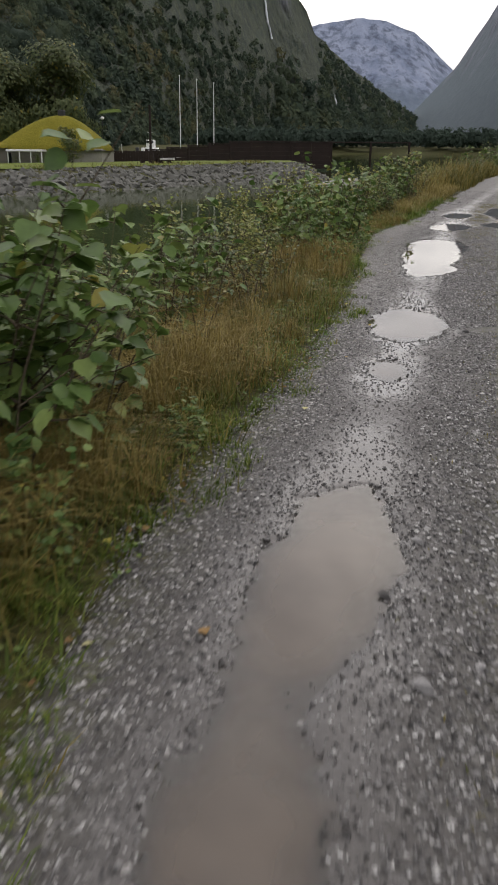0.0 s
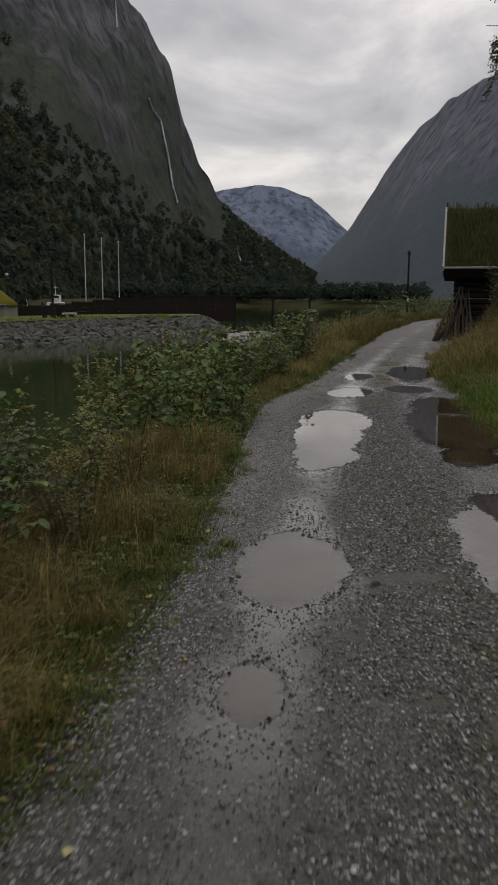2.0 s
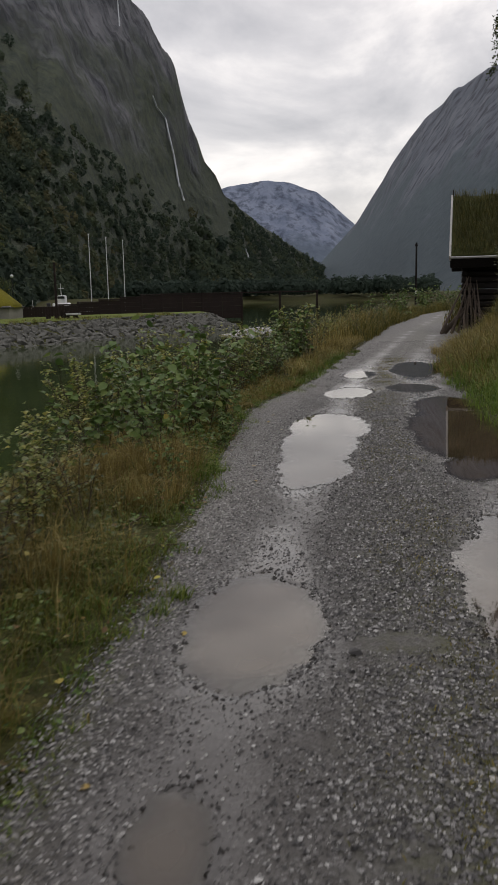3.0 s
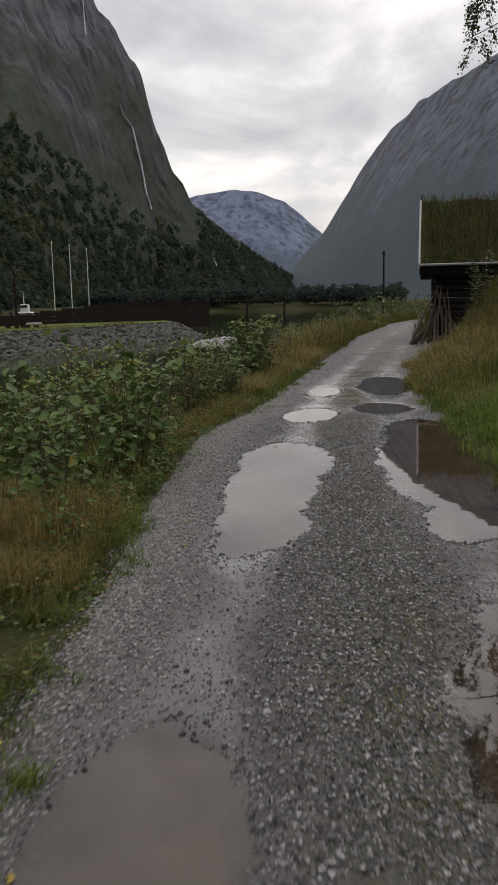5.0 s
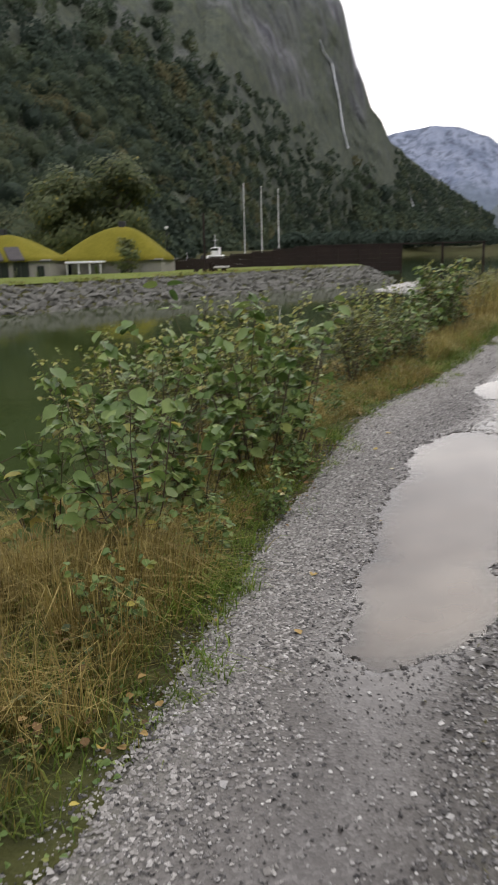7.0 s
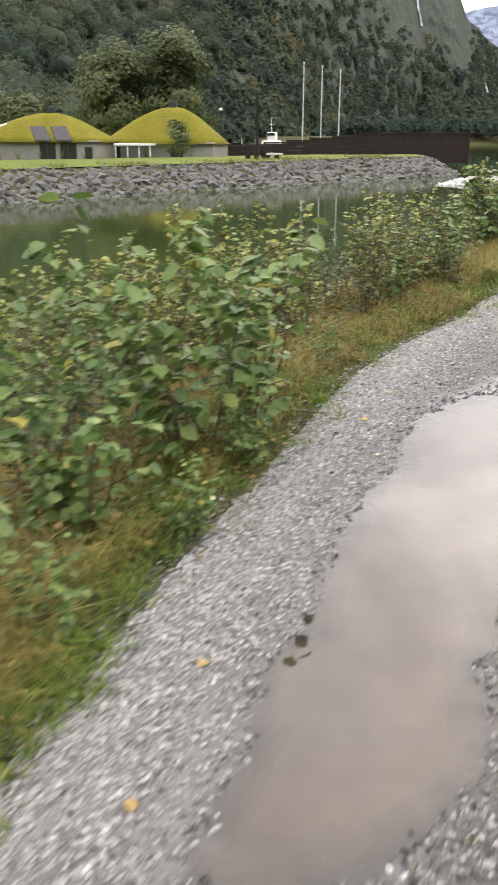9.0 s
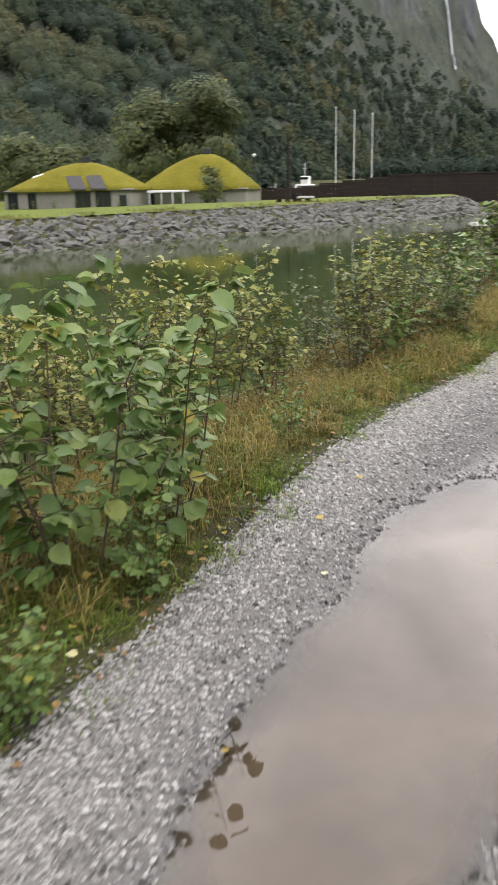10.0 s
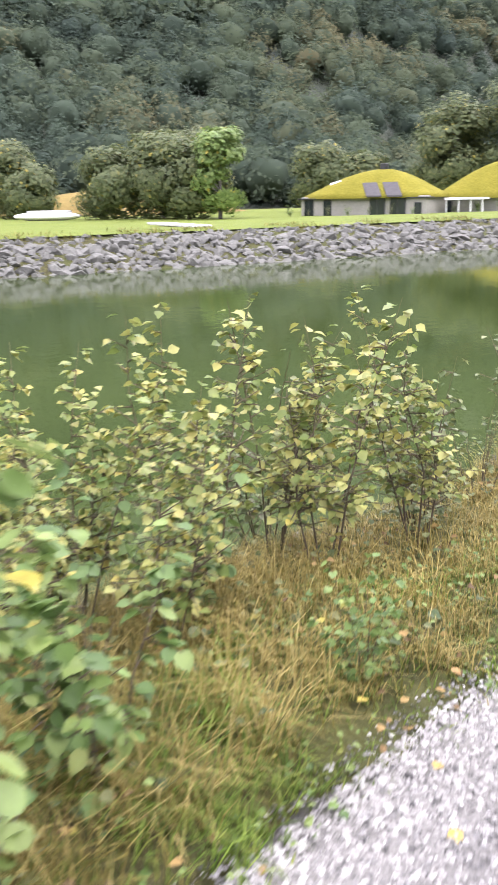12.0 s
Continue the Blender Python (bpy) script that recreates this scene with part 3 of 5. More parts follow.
def build_puddles():
    for key, ovals in PUDDLES.items():
        x0 = min(o[0] - o[2] - 0.3 for o in ovals)
        x1 = max(o[0] + o[2] + 0.3 for o in ovals)
        y0 = min(o[1] - o[3] - 0.4 for o in ovals)
        y1 = max(o[1] + o[3] + 0.4 for o in ovals)
        x, y = np.meshgrid(np.arange(x0, x1, 0.04), np.arange(y0, y1, 0.04))
        f = puddle_field(x, y, ovals)
        fc = grid_faces(*x.shape)
        keep = (f.ravel()[fc] > -0.05).any(1) & (x.ravel()[fc] < road_right(y.ravel()[fc]) + 0.1).all(1)
        fc = fc[keep]
        used, inv = np.unique(fc, return_inverse=True)
        v = np.stack([x.ravel(), y.ravel(), np.full(x.size, PUDDLE_Z)], 1)[used]
        me = np_mesh("puddle", v, inv.reshape(fc.shape), M_PUD, True, {"deep": np.clip(f.ravel()[used] / 0.17, 0, 1)})
        size = "long" if len(ovals) > 1 else "shallow"
        tagged(new("puddle", me), f"{size} muddy rain puddle in a gravel rut", "puddle", "puddles on the track")


def build_river():
    xs, ys = np.array([-700.0, -60, -20, 60]), np.array([-300.0, 0, 60, 120, 372])
    gx, gy = np.meshgrid(xs, ys)
    me = np_mesh("river", np.stack([gx, gy, np.full(gx.shape, WATER)], -1).reshape(-1, 3), grid_faces(*gx.shape), M_RIVER, True)
    tagged(new("river_water", me), "calm dark green river water", "river", kind="structure")


build_ground()
ROAD = build_road()
build_puddles()
build_river()

# ---------------------------------------------------------------- mountains
EYE_X, EYE_Y = 1.2, 8.0


class Slope:
    """A mountain side between a foot line and a crest, told by compass bearing from the valley floor."""

    def __init__(self, bearing, crest, crest_d, foot_d, seed, ribs, power=1.15, foot_z=-1.5, jag=0.075):
        self.b0, self.b1 = bearing
        self.crest, self.crest_d, self.foot_d = crest, crest_d, foot_d
        self.seed, self.ribs, self.power, self.foot_z, self.jag = seed, ribs, power, foot_z, jag

    def at(self, b, v):
        tb = lambda table: np.interp(b, [p[0] for p in table], [p[1] for p in table])
        jag = (fbm(b * 1.4, b * 0, 6, self.seed) - 0.5) * self.jag
        dc, df = tb(self.crest_d), tb(self.foot_d)
        h = dc * np.tan(np.radians(tb(self.crest))) * (1 + jag)
        vv = np.clip(v, 0, 1)
        d = df + (dc - df) * vv
        arc = np.radians(b) * d
        rib = (fbm(arc / 42 + 50, vv * 3, 5, self.seed + 3) - 0.5) * 2 * self.ribs * d * np.sin(vv * math.pi) ** 0.5
        rib = rib + (fbm(arc / 9 + 80, vv * 16, 4, self.seed + 5) - 0.5) * self.ribs * 0.55 * d * np.sin(vv * math.pi) ** 0.5
        z = self.foot_z + (h + 1.5 - self.foot_z) * (vv ** self.power)
        over = np.clip(v - 1, 0, 1)
        d = d + rib + over * dc * 0.8
        z = z - over * h * 1.05
        return EYE_X + np.sin(np.radians(b)) * d, EYE_Y + np.cos(np.radians(b)) * d, z

    def reach(self, b, elev):
        """The place on the slope that stands elev degrees above the eye at this bearing."""
        v = np.linspace(0.02, 1, 400)
        x, y, z = self.at(np.full(400, b), v)
        e = np.degrees(np.arctan2(z - 1.5, np.hypot(x - EYE_X, y - EYE_Y)))
        i = int(np.argmax(e >= elev))
        return np.array([x[i], y[i], z[i]])

    def mesh(self, name, nb, nv, material):
        b = np.linspace(self.b0, self.b1, nb)
        v = np.concatenate([np.linspace(0, 1, nv), [1.02, 1.3, 2.0]])
        vb, bb = np.meshgrid(v, b)
        x, y, z = self.at(bb, vb)
        return np_mesh(name, np.stack([x, y, z], -1).reshape(-1, 3), grid_faces(nb, len(v)), material, True)


LEFT = Slope((-105, 9),
             [(-105, 24), (-60, 27), (-30, 26), (-12, 22.5), (-7, 17.6), (-5.7, 15.4), (-4.75, 14.0), (-4.4, 12.6), (-3.9, 10.7), (-3, 8.7), (-2.3, 7.6), (-1.8, 6.4), (-0.3, 5.1), (1.9, 3.5), (3.4, 2.6), (4.8, 1.6), (6.3, 0.6), (9, 0.0)],
             [(-105, 520), (-40, 620), (-12, 900), (-5, 1000), (-2, 1150), (0, 1400), (6, 2100), (9, 2300)],
             [(-105, 150), (-52, 150), (-30, 170), (-20, 240), (-12, 400), (-6, 650), (-2, 850), (2, 1150), (9, 2000)], 31, 0.05, 1.3)
RIGHT = Slope((3, 125),
              [(3, 0.3), (5, 2.4), (6.9, 4.4), (7.9, 6.0), (9, 7.7), (9.9, 9.0), (11.1, 10.5), (12.9, 12.0), (14.6, 13.0), (17.3, 14.2), (25, 18), (50, 24), (80, 26), (125, 22)],
              [(3, 2300), (7, 2000), (17, 1400), (50, 750), (125, 520)],
              [(3, 1500), (10, 950), (17, 650), (50, 260), (125, 170)], 47, 0.005, 1.25, jag=0.035)
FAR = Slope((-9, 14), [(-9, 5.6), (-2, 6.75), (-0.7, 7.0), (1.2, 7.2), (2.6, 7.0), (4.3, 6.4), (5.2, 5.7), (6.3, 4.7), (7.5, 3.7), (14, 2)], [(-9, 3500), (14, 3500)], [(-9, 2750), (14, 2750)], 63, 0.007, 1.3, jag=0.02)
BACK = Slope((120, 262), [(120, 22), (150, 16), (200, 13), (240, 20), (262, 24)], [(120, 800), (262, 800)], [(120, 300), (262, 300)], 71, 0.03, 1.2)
for slope, mname, nb, nv, mmat, mlabel in ((LEFT, "left_mountain", 1000, 130, M_LEFT, "dark steep cliff mountain with wooded foot"), (RIGHT, "right_mountain", 420, 70, M_RIGHT, "hazy blue-grey bare mountain flank beyond the road"),
                                           (FAR, "far_mountain", 200, 60, M_FAR, "distant hazy blue domed mountain with pale rock bands"), (BACK, "rear_mountain", 120, 30, M_RIGHT, "grey wooded mountain closing the valley")):
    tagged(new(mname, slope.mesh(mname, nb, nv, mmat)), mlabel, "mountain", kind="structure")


def waterfall(name, marks, width, label):
    """A ribbon of white water down the left cliff, with a rounded front."""
    pts = []
    for (b0, e0), (b1, e1) in zip(marks, marks[1:]):
        for k in range(14):
            u = k / 14
            b = b0 + (b1 - b0) * u + (random.random() - 0.5) * 0.035
            pts.append(LEFT.reach(b, e0 + (e1 - e0) * u))
    pts = np.array(pts)
    for _ in range(2):
        pts[1:-1] = (pts[:-2] + 2 * pts[1:-1] + pts[2:]) / 4
    eye = np.array([EYE_X, EYE_Y, 1.5])
    vs = []
    for i, p in enumerate(pts):
        way = eye - p
        way /= np.linalg.norm(way)
        side = np.cross(way, (0, 0, 1))
        w = width * (0.55 + 0.7 * (i / len(pts)) + 0.5 * random.random())
        for k, push in ((-1, 6), (-0.5, 9), (0.5, 9), (1, 6)):
            vs.append(p + way * push + side * w * k)
    me = np_mesh(name, vs, grid_faces(len(pts), 4), M_FALL, True)
    thing("waterfall", label, "waterfall", me=me)


waterfall("waterfall", [(-6.2, 12.4), (-5.95, 11.7), (-5.45, 11.1), (-5.0, 9.0), (-4.7, 7.0), (-4.4, 6.0)], 0.8, "thin white waterfall down a dark cliff")
waterfall("waterfall_upper", [(-8.2, 18.5), (-8.15, 17.4), (-8.1, 16.2)], 0.5, "faint white waterfall high on the cliff")
waterfall("waterfall_low", [(-0.45, 3.0), (-0.2, 2.2), (0.2, 1.4)], 1.3, "small white cascade near the foot of the cliff")

# ---------------------------------------------------------------- woods on the slopes
def crowns(px, py, pz, height, spread, count, size):
    """Loose leaf clumps for many trees at once: quads in lumpy, gappy crowns."""
    n = len(px)
    idx = np.repeat(np.arange(n), count)
    m = len(idx)
    way = rng.normal(size=(m, 3))
    way /= np.linalg.norm(way, axis=1)[:, None]
    lump = 0.58 + 0.72 * vnoise(way[:, 0] * 2.2 + idx * 7.3, way[:, 1] * 2.2 + way[:, 2] * 1.7 + idx * 3.1, 91)
    r = rng.uniform(0.5, 1.0, m) ** 0.5 * lump
    taper = np.where(way[:, 2] > 0, 1 - 0.35 * way[:, 2], 1.0)
    c = np.stack([px[idx] + way[:, 0] * r * spread[idx] * taper, py[idx] + way[:, 1] * r * spread[idx] * taper, pz[idx] + height[idx] * (0.56 + 0.46 * way[:, 2] * r)], 1)
    nrm = way + rng.normal(0, 0.5, (m, 3)) + np.array([0, 0, 0.4])
    nrm /= np.linalg.norm(nrm, axis=1)[:, None]
    a = np.cross(nrm, rng.normal(size=(m, 3)))
    a /= np.linalg.norm(a, axis=1)[:, None]
    b = np.cross(nrm, a)
    s = (size * rng.uniform(0.6, 1.3, m))[:, None]
    v = np.stack([c - a * s, c - b * s * 0.7, c + a * s, c + b * s * 0.7], 1).reshape(-1, 3)
    tone = np.clip(vnoise(px * 0.03, py * 0.03 + pz * 0.05, 13) * 0.7 + rng.uniform(-0.15, 0.45, n), 0, 1)
    return v, np.arange(m * 4).reshape(-1, 4), np.repeat(tone[idx], 4)


def crown_cores(px, py, pz, height, spread):
    """Closed lumpy crowns under the loose leaf clumps, one for each tree."""
    bm = bmesh.new()
    bmesh.ops.create_icosphere(bm, subdivisions=2, radius=1.0)
    ball = np.array([v.co[:] for v in bm.verts])
    tris = np.array([[v.index for v in f.verts] for f in bm.faces])
    bm.free()
    n, m = len(px), len(ball)
    k = np.repeat(np.arange(n), m)
    w = np.tile(ball, (n, 1))
    lump = 0.56 + 0.62 * vnoise(w[:, 0] * 2.1 + k * 7.3, w[:, 1] * 2.1 + w[:, 2] * 1.9 + k * 3.1, 92)
    lump = lump * 0.68
    v = np.stack([px[k] + w[:, 0] * lump * spread[k], py[k] + w[:, 1] * lump * spread[k], pz[k] + height[k] * (0.54 + 0.44 * w[:, 2] * lump)], 1)
    f = (np.arange(n) * m)[:, None, None] + tris[None]
    tone = np.clip(vnoise(px * 0.03, py * 0.03 + pz * 0.05, 13) * 0.7 + rng.uniform(-0.15, 0.45, n), 0, 1)
    return v, f.reshape(-1, 3), np.repeat(tone, m)


def build_woods():
    vs, fs, ts, base = [], [], [], 0
    cores = []
    for b0, b1, v0, v1, n, count, size in ((-66, -17, 0.0, 0.30, 1150, 330, 0.44), (-66, -14, 0.22, 0.55, 1300, 110, 1.0), (-20, -4, 0.0, 0.42, 2000, 50, 1.1), (-4, 6, 0.02, 0.5, 600, 50, 2.6), (-1.4, 6, 0.5, 0.95, 650, 34, 1.7)):
        b, v = rng.uniform(b0, b1, n), rng.uniform(v0, v1, n)
        x, y, z = LEFT.at(b, v)
        thin = rng.uniform(size=n) > np.clip((v - v0) / (v1 - v0) * 1.3 - 0.5, 0, 0.8) * (0.4 < v1 < 0.6)
        b, v, x, y, z = b[thin], v[thin], x[thin], y[thin], z[thin]
        n = len(b)
        h = rng.uniform(6, 14, n) * (0.62 if count == 50 and b1 < -3 else 1.0 if b1 < -3 else 0.85 if count == 34 else 1.5)
        wide = h * rng.uniform(0.34, 0.52, n)
        vv, ff, tt = crowns(x, y, z - 1.5, h, wide, count, size)
        if count == 330:
            cores.append(crown_cores(x, y, z - 1.5, h, wide))
        ts.append(tt)
        vs.append(vv)
        fs.append(ff + base)
        base += len(vv)
    # low woods along the far shore and beyond the bend of the road
    b, d = rng.uniform(-9, 12, 420), rng.uniform(345, 430, 420)
    h = rng.uniform(4, 8, 420)
    vv, ff, tt = crowns(np.sin(np.radians(b)) * d, np.cos(np.radians(b)) * d, np.full(420, 0.4), h, h * 0.5, 60, 0.9)
    vs.append(vv)
    fs.append(ff + base)
    ts.append(tt * 0.15)
    me = np_mesh("woods", np.concatenate(vs), np.concatenate(fs), M_FOREST, attrs={"tone": np.concatenate(ts)})
    tagged(new("hillside_woods", me), "dense dark green broadleaf woods on the mountain foot", "woods", kind="stuff")
    v, f, t = cores[0]
    me = np_mesh("wood_crowns", v, f, M_FOREST, True, {"tone": t})
    tagged(new("wood_crowns", me), "rounded treetops of the broadleaf woods", "woods", kind="stuff")


build_woods()


# ---------------------------------------------------------------- trees beside the far lawn
def tree(at, height, spread, leaf_mat, label, count=5200, size=0.22, bare=0.18, group="trees by the lawn"):
    ob = thing("tree", label, "tree", pose(*at), group)
    lines = [([(0, 0, -0.2), (0.1, 0, height * 0.3), (0.0, 0.1, height * 0.62), (0.1, 0, height * 0.9)], [height * 0.028, height * 0.022, height * 0.013, 0.01])]
    tips = []
    for k in range(22):
        z0 = height * rng.uniform(bare + 0.03, 0.8)
        a = k * 2.4 + rng.uniform(-0.4, 0.4)
        reach = spread * rng.uniform(0.55, 0.95) * (1.1 - 0.5 * z0 / height)
        end = (math.cos(a) * reach, math.sin(a) * reach, z0 + height * rng.uniform(0.08, 0.25))
        lines.append(([(0, 0, z0), (end[0] * 0.5, end[1] * 0.5, z0 + (end[2] - z0) * 0.65), end], [height * 0.011, height * 0.007, 0.01]))
        tips.append(end)
    v, f = tubes(lines, 6)
    part("trunk", np_mesh("trunk", v, f, M_TRUNK, True), ob)
    hub = np.array(tips + [(0, 0, height * 0.8), (0, 0, height * 0.92), (0, 0, height * 0.55), (spread * 0.4, 0, height * 0.16), (-spread * 0.4, -0.3, height * 0.18), (0, -spread * 0.4, height * 0.2)])
    pick = rng.integers(0, len(hub), count)
    way = rng.normal(size=(count, 3))
    way /= np.linalg.norm(way, axis=1)[:, None]
    r = spread * 0.52 * rng.uniform(0.2, 1, count) ** 0.5 * (0.7 + 0.5 * vnoise(way[:, 0] * 2 + pick * 5, way[:, 1] * 2 + way[:, 2] * 2, 17))
    c = hub[pick] + way * r[:, None] * np.array([1, 1, 0.8])
    c[:, 2] = np.maximum(c[:, 2], height * bare)
    nrm = c - np.array([0, 0, height * 0.5]) + rng.normal(0, spread * 0.25, way.shape) + way * spread * 0.4
    nrm /= np.linalg.norm(nrm, axis=1)[:, None]
    a = np.cross(nrm, rng.normal(size=way.shape))
    a /= np.linalg.norm(a, axis=1)[:, None]
    b = np.cross(nrm, a)
    s = (size * rng.uniform(0.6, 1.3, count))[:, None]
    v = np.stack([c - a * s, c - b * s * 0.6, c + a * s, c + b * s * 0.6], 1).reshape(-1, 3)
    part("crown", np_mesh("crown", v, np.arange(count * 4).reshape(-1, 4), leaf_mat), ob)
    return ob


M_FARLEAF = mat_leaf("lawn_tree_leaf", (0.085, 0.112, 0.048), (0.12, 0.15, 0.062), (0.17, 0.19, 0.075), 0.35, 0.6)
M_BRIGHT = mat_leaf("bright_birch_leaf", (0.13, 0.20, 0.055), (0.18, 0.26, 0.075), (0.25, 0.33, 0.10), 0.35, 0.6)
LAWN_TREES = [(-74, 87, 7.4, 4.0, 0), (-68, 89, 8.2, 4.4, 0), (-62.5, 87, 8.0, 4.0, 0), (-57.2, 86, 9.0, 2.7, 1), (-90, 88, 5.6, 3.4, 0), (-101, 92, 9.5, 5, 0), (-84, 112, 11, 5, 0),
              (-52, 108, 6.5, 2.6, 0), (-43, 113, 12, 4.4, 0), (-37, 117, 13, 4.6, 0), (-62, 114, 8, 4, 0), (-29.5, 97.5, 3.7, 1.3, 0), (-46, 118, 11, 4.4, 0)]
for tx, ty, th, ts, kind in LAWN_TREES:
    tree((tx, ty, float(ground_z(tx, ty))), th, ts, M_BRIGHT if kind else M_FARLEAF, "bright green birch on the lawn" if kind else "rounded olive-green tree standing on the lawn", int((2600 if ts > 2 else 900) * ts), 0.26 if ts > 2 else 0.15, 0.03)

# ---------------------------------------------------------------- riprap on the far bank
ROCKS = []
for k in range(8):
    bm = bmesh.new()
    for _ in range(13):
        p = Vector((random.gauss(0, 1), random.gauss(0, 1), random.gauss(0, 1))).normalized()
        bm.verts.new((p.x * 0.62, p.y * 0.48, p.z * 0.36))
    hull = bmesh.ops.convex_hull(bm, input=bm.verts[:])
    bmesh.ops.delete(bm, geom=[g for g in set(hull["geom_interior"]) if isinstance(g, bmesh.types.BMVert)], context="VERTS")
    ROCKS.append(bm_mesh("boulder", bm, M_RIP))


def build_riprap():
    bank = thing("riprap_bank", "loose grey quarry stones along the waterline", "stone bank")
    near = 0
    joined_v, joined_f, base = [], [], 0
    tri = [(np.array([v.co[:] for v in me.vertices]), np.array([p.vertices[:] for p in me.polygons])) for me in ROCKS]
    for s in np.arange(-62, 71, 0.5):
        for row in range(7):
            q = -2.1 + row * 0.62 + random.uniform(-0.2, 0.2)
            ss = s + random.uniform(-0.3, 0.3)
            x, y = BANK_A + q * BANK_N + ss * BANK_D
            z = float(np.interp(q, [-2.2, 1.8, 3], [-2.15, -0.5, -0.36])) - 0.06 - max(0, (ss - 68) * 0.3)
            size = random.uniform(0.5, 1.0) * (1.0 if row < 6 else 0.6)
            m = pose(x, y, z, random.uniform(-40, 40), random.uniform(-40, 40), random.uniform(0, 360)) @ Matrix.Scale(size, 4)
            k = random.randrange(8)
            if 8 < ss < 34 and near < 300:
                part("boulder", ROCKS[k], bank, m=m)
                near += 1
            else:
                mm = np.array(m)
                v = tri[k][0] @ mm[:3, :3].T + mm[:3, 3]
                joined_v.append(v)
                joined_f.append(tri[k][1] + base)
                base += len(v)
    for s in np.arange(-62, 69, 0.036):
        q = random.uniform(-2.3, 2.1)
        x, y = BANK_A + q * BANK_N + s * BANK_D
        z = float(np.interp(q, [-2.2, 1.8, 3], [-2.15, -0.5, -0.36])) - 0.05
        k = random.randrange(8)
        mm = np.array(pose(x, y, z, random.uniform(-40, 40), random.uniform(-40, 40), random.uniform(0, 360)) @ Matrix.Scale(random.uniform(0.3, 0.6), 4))
        v = tri[k][0] @ mm[:3, :3].T + mm[:3, 3]
        joined_v.append(v)
        joined_f.append(tri[k][1] + base)
        base += len(v)
    ob = part("rubble", np_mesh("rubble", np.concatenate(joined_v), np.concatenate(joined_f), M_RIP), bank)
    tagged(ob, kind="stuff")


build_riprap()


def build_near_shingle():
    """Small grey stones at the near waterline."""
    n = 1500
    y = rng.uniform(3, 42, n)
    d = rng.uniform(3.0, 4.7, n)
    x = road_left(y) - d
    z = ground_z(x, y)
    vs, fs, base = [], [], 0
    tri = [(np.array([v.co[:] for v in me.vertices]), np.array([p.vertices[:] for p in me.polygons])) for me in ROCKS]
    for i in range(n):
        a = pose(x[i], y[i], z[i] + 0.02, random.uniform(0, 360), 0, random.uniform(0, 360)) @ Matrix.Scale(random.uniform(0.1, 0.38), 4)
        mm = np.array(a)
        v = tri[i % 8][0] @ mm[:3, :3].T + mm[:3, 3]
        vs.append(v)
        fs.append(tri[i % 8][1] + base)
        base += len(v)
    me = np_mesh("shore_stones", np.concatenate(vs), np.concatenate(fs), M_RIP)
    tagged(new("shore_stones", me), "small grey stones along the near waterline", "stones", kind="stuff")


build_near_shingle()


def build_shingle_bar():
    """Pale stones on the low bar in the river."""
    tri = [(np.array([v.co[:] for v in me.vertices]), np.array([p.vertices[:] for p in me.polygons])) for me in ROCKS]
    vs, fs, base = [], [], 0
    for i in range(1300):
        y = random.uniform(70, 95)
        x = 1.2 + (y - 82) * 0.39 + random.gauss(0, 2.0)
        z = float(ground_z(x, y))
        if z < WATER - 0.15 or x > road_left(y) - 4:
            continue
        mm = np.array(pose(x, y, z + 0.03, random.uniform(0, 360), 0, random.uniform(0, 360)) @ Matrix.Scale(random.uniform(0.2, 0.6), 4))
        v = tri[i % 8][0] @ mm[:3, :3].T + mm[:3, 3]
        vs.append(v)
        fs.append(tri[i % 8][1] + base)
        base += len(v)
    me = np_mesh("shingle_bar", np.concatenate(vs), np.concatenate(fs), M_CONCRETE)
    tagged(new("shingle_bar", me), "pale stones on a low bar in the river", "stones", kind="stuff")


build_shingle_bar()


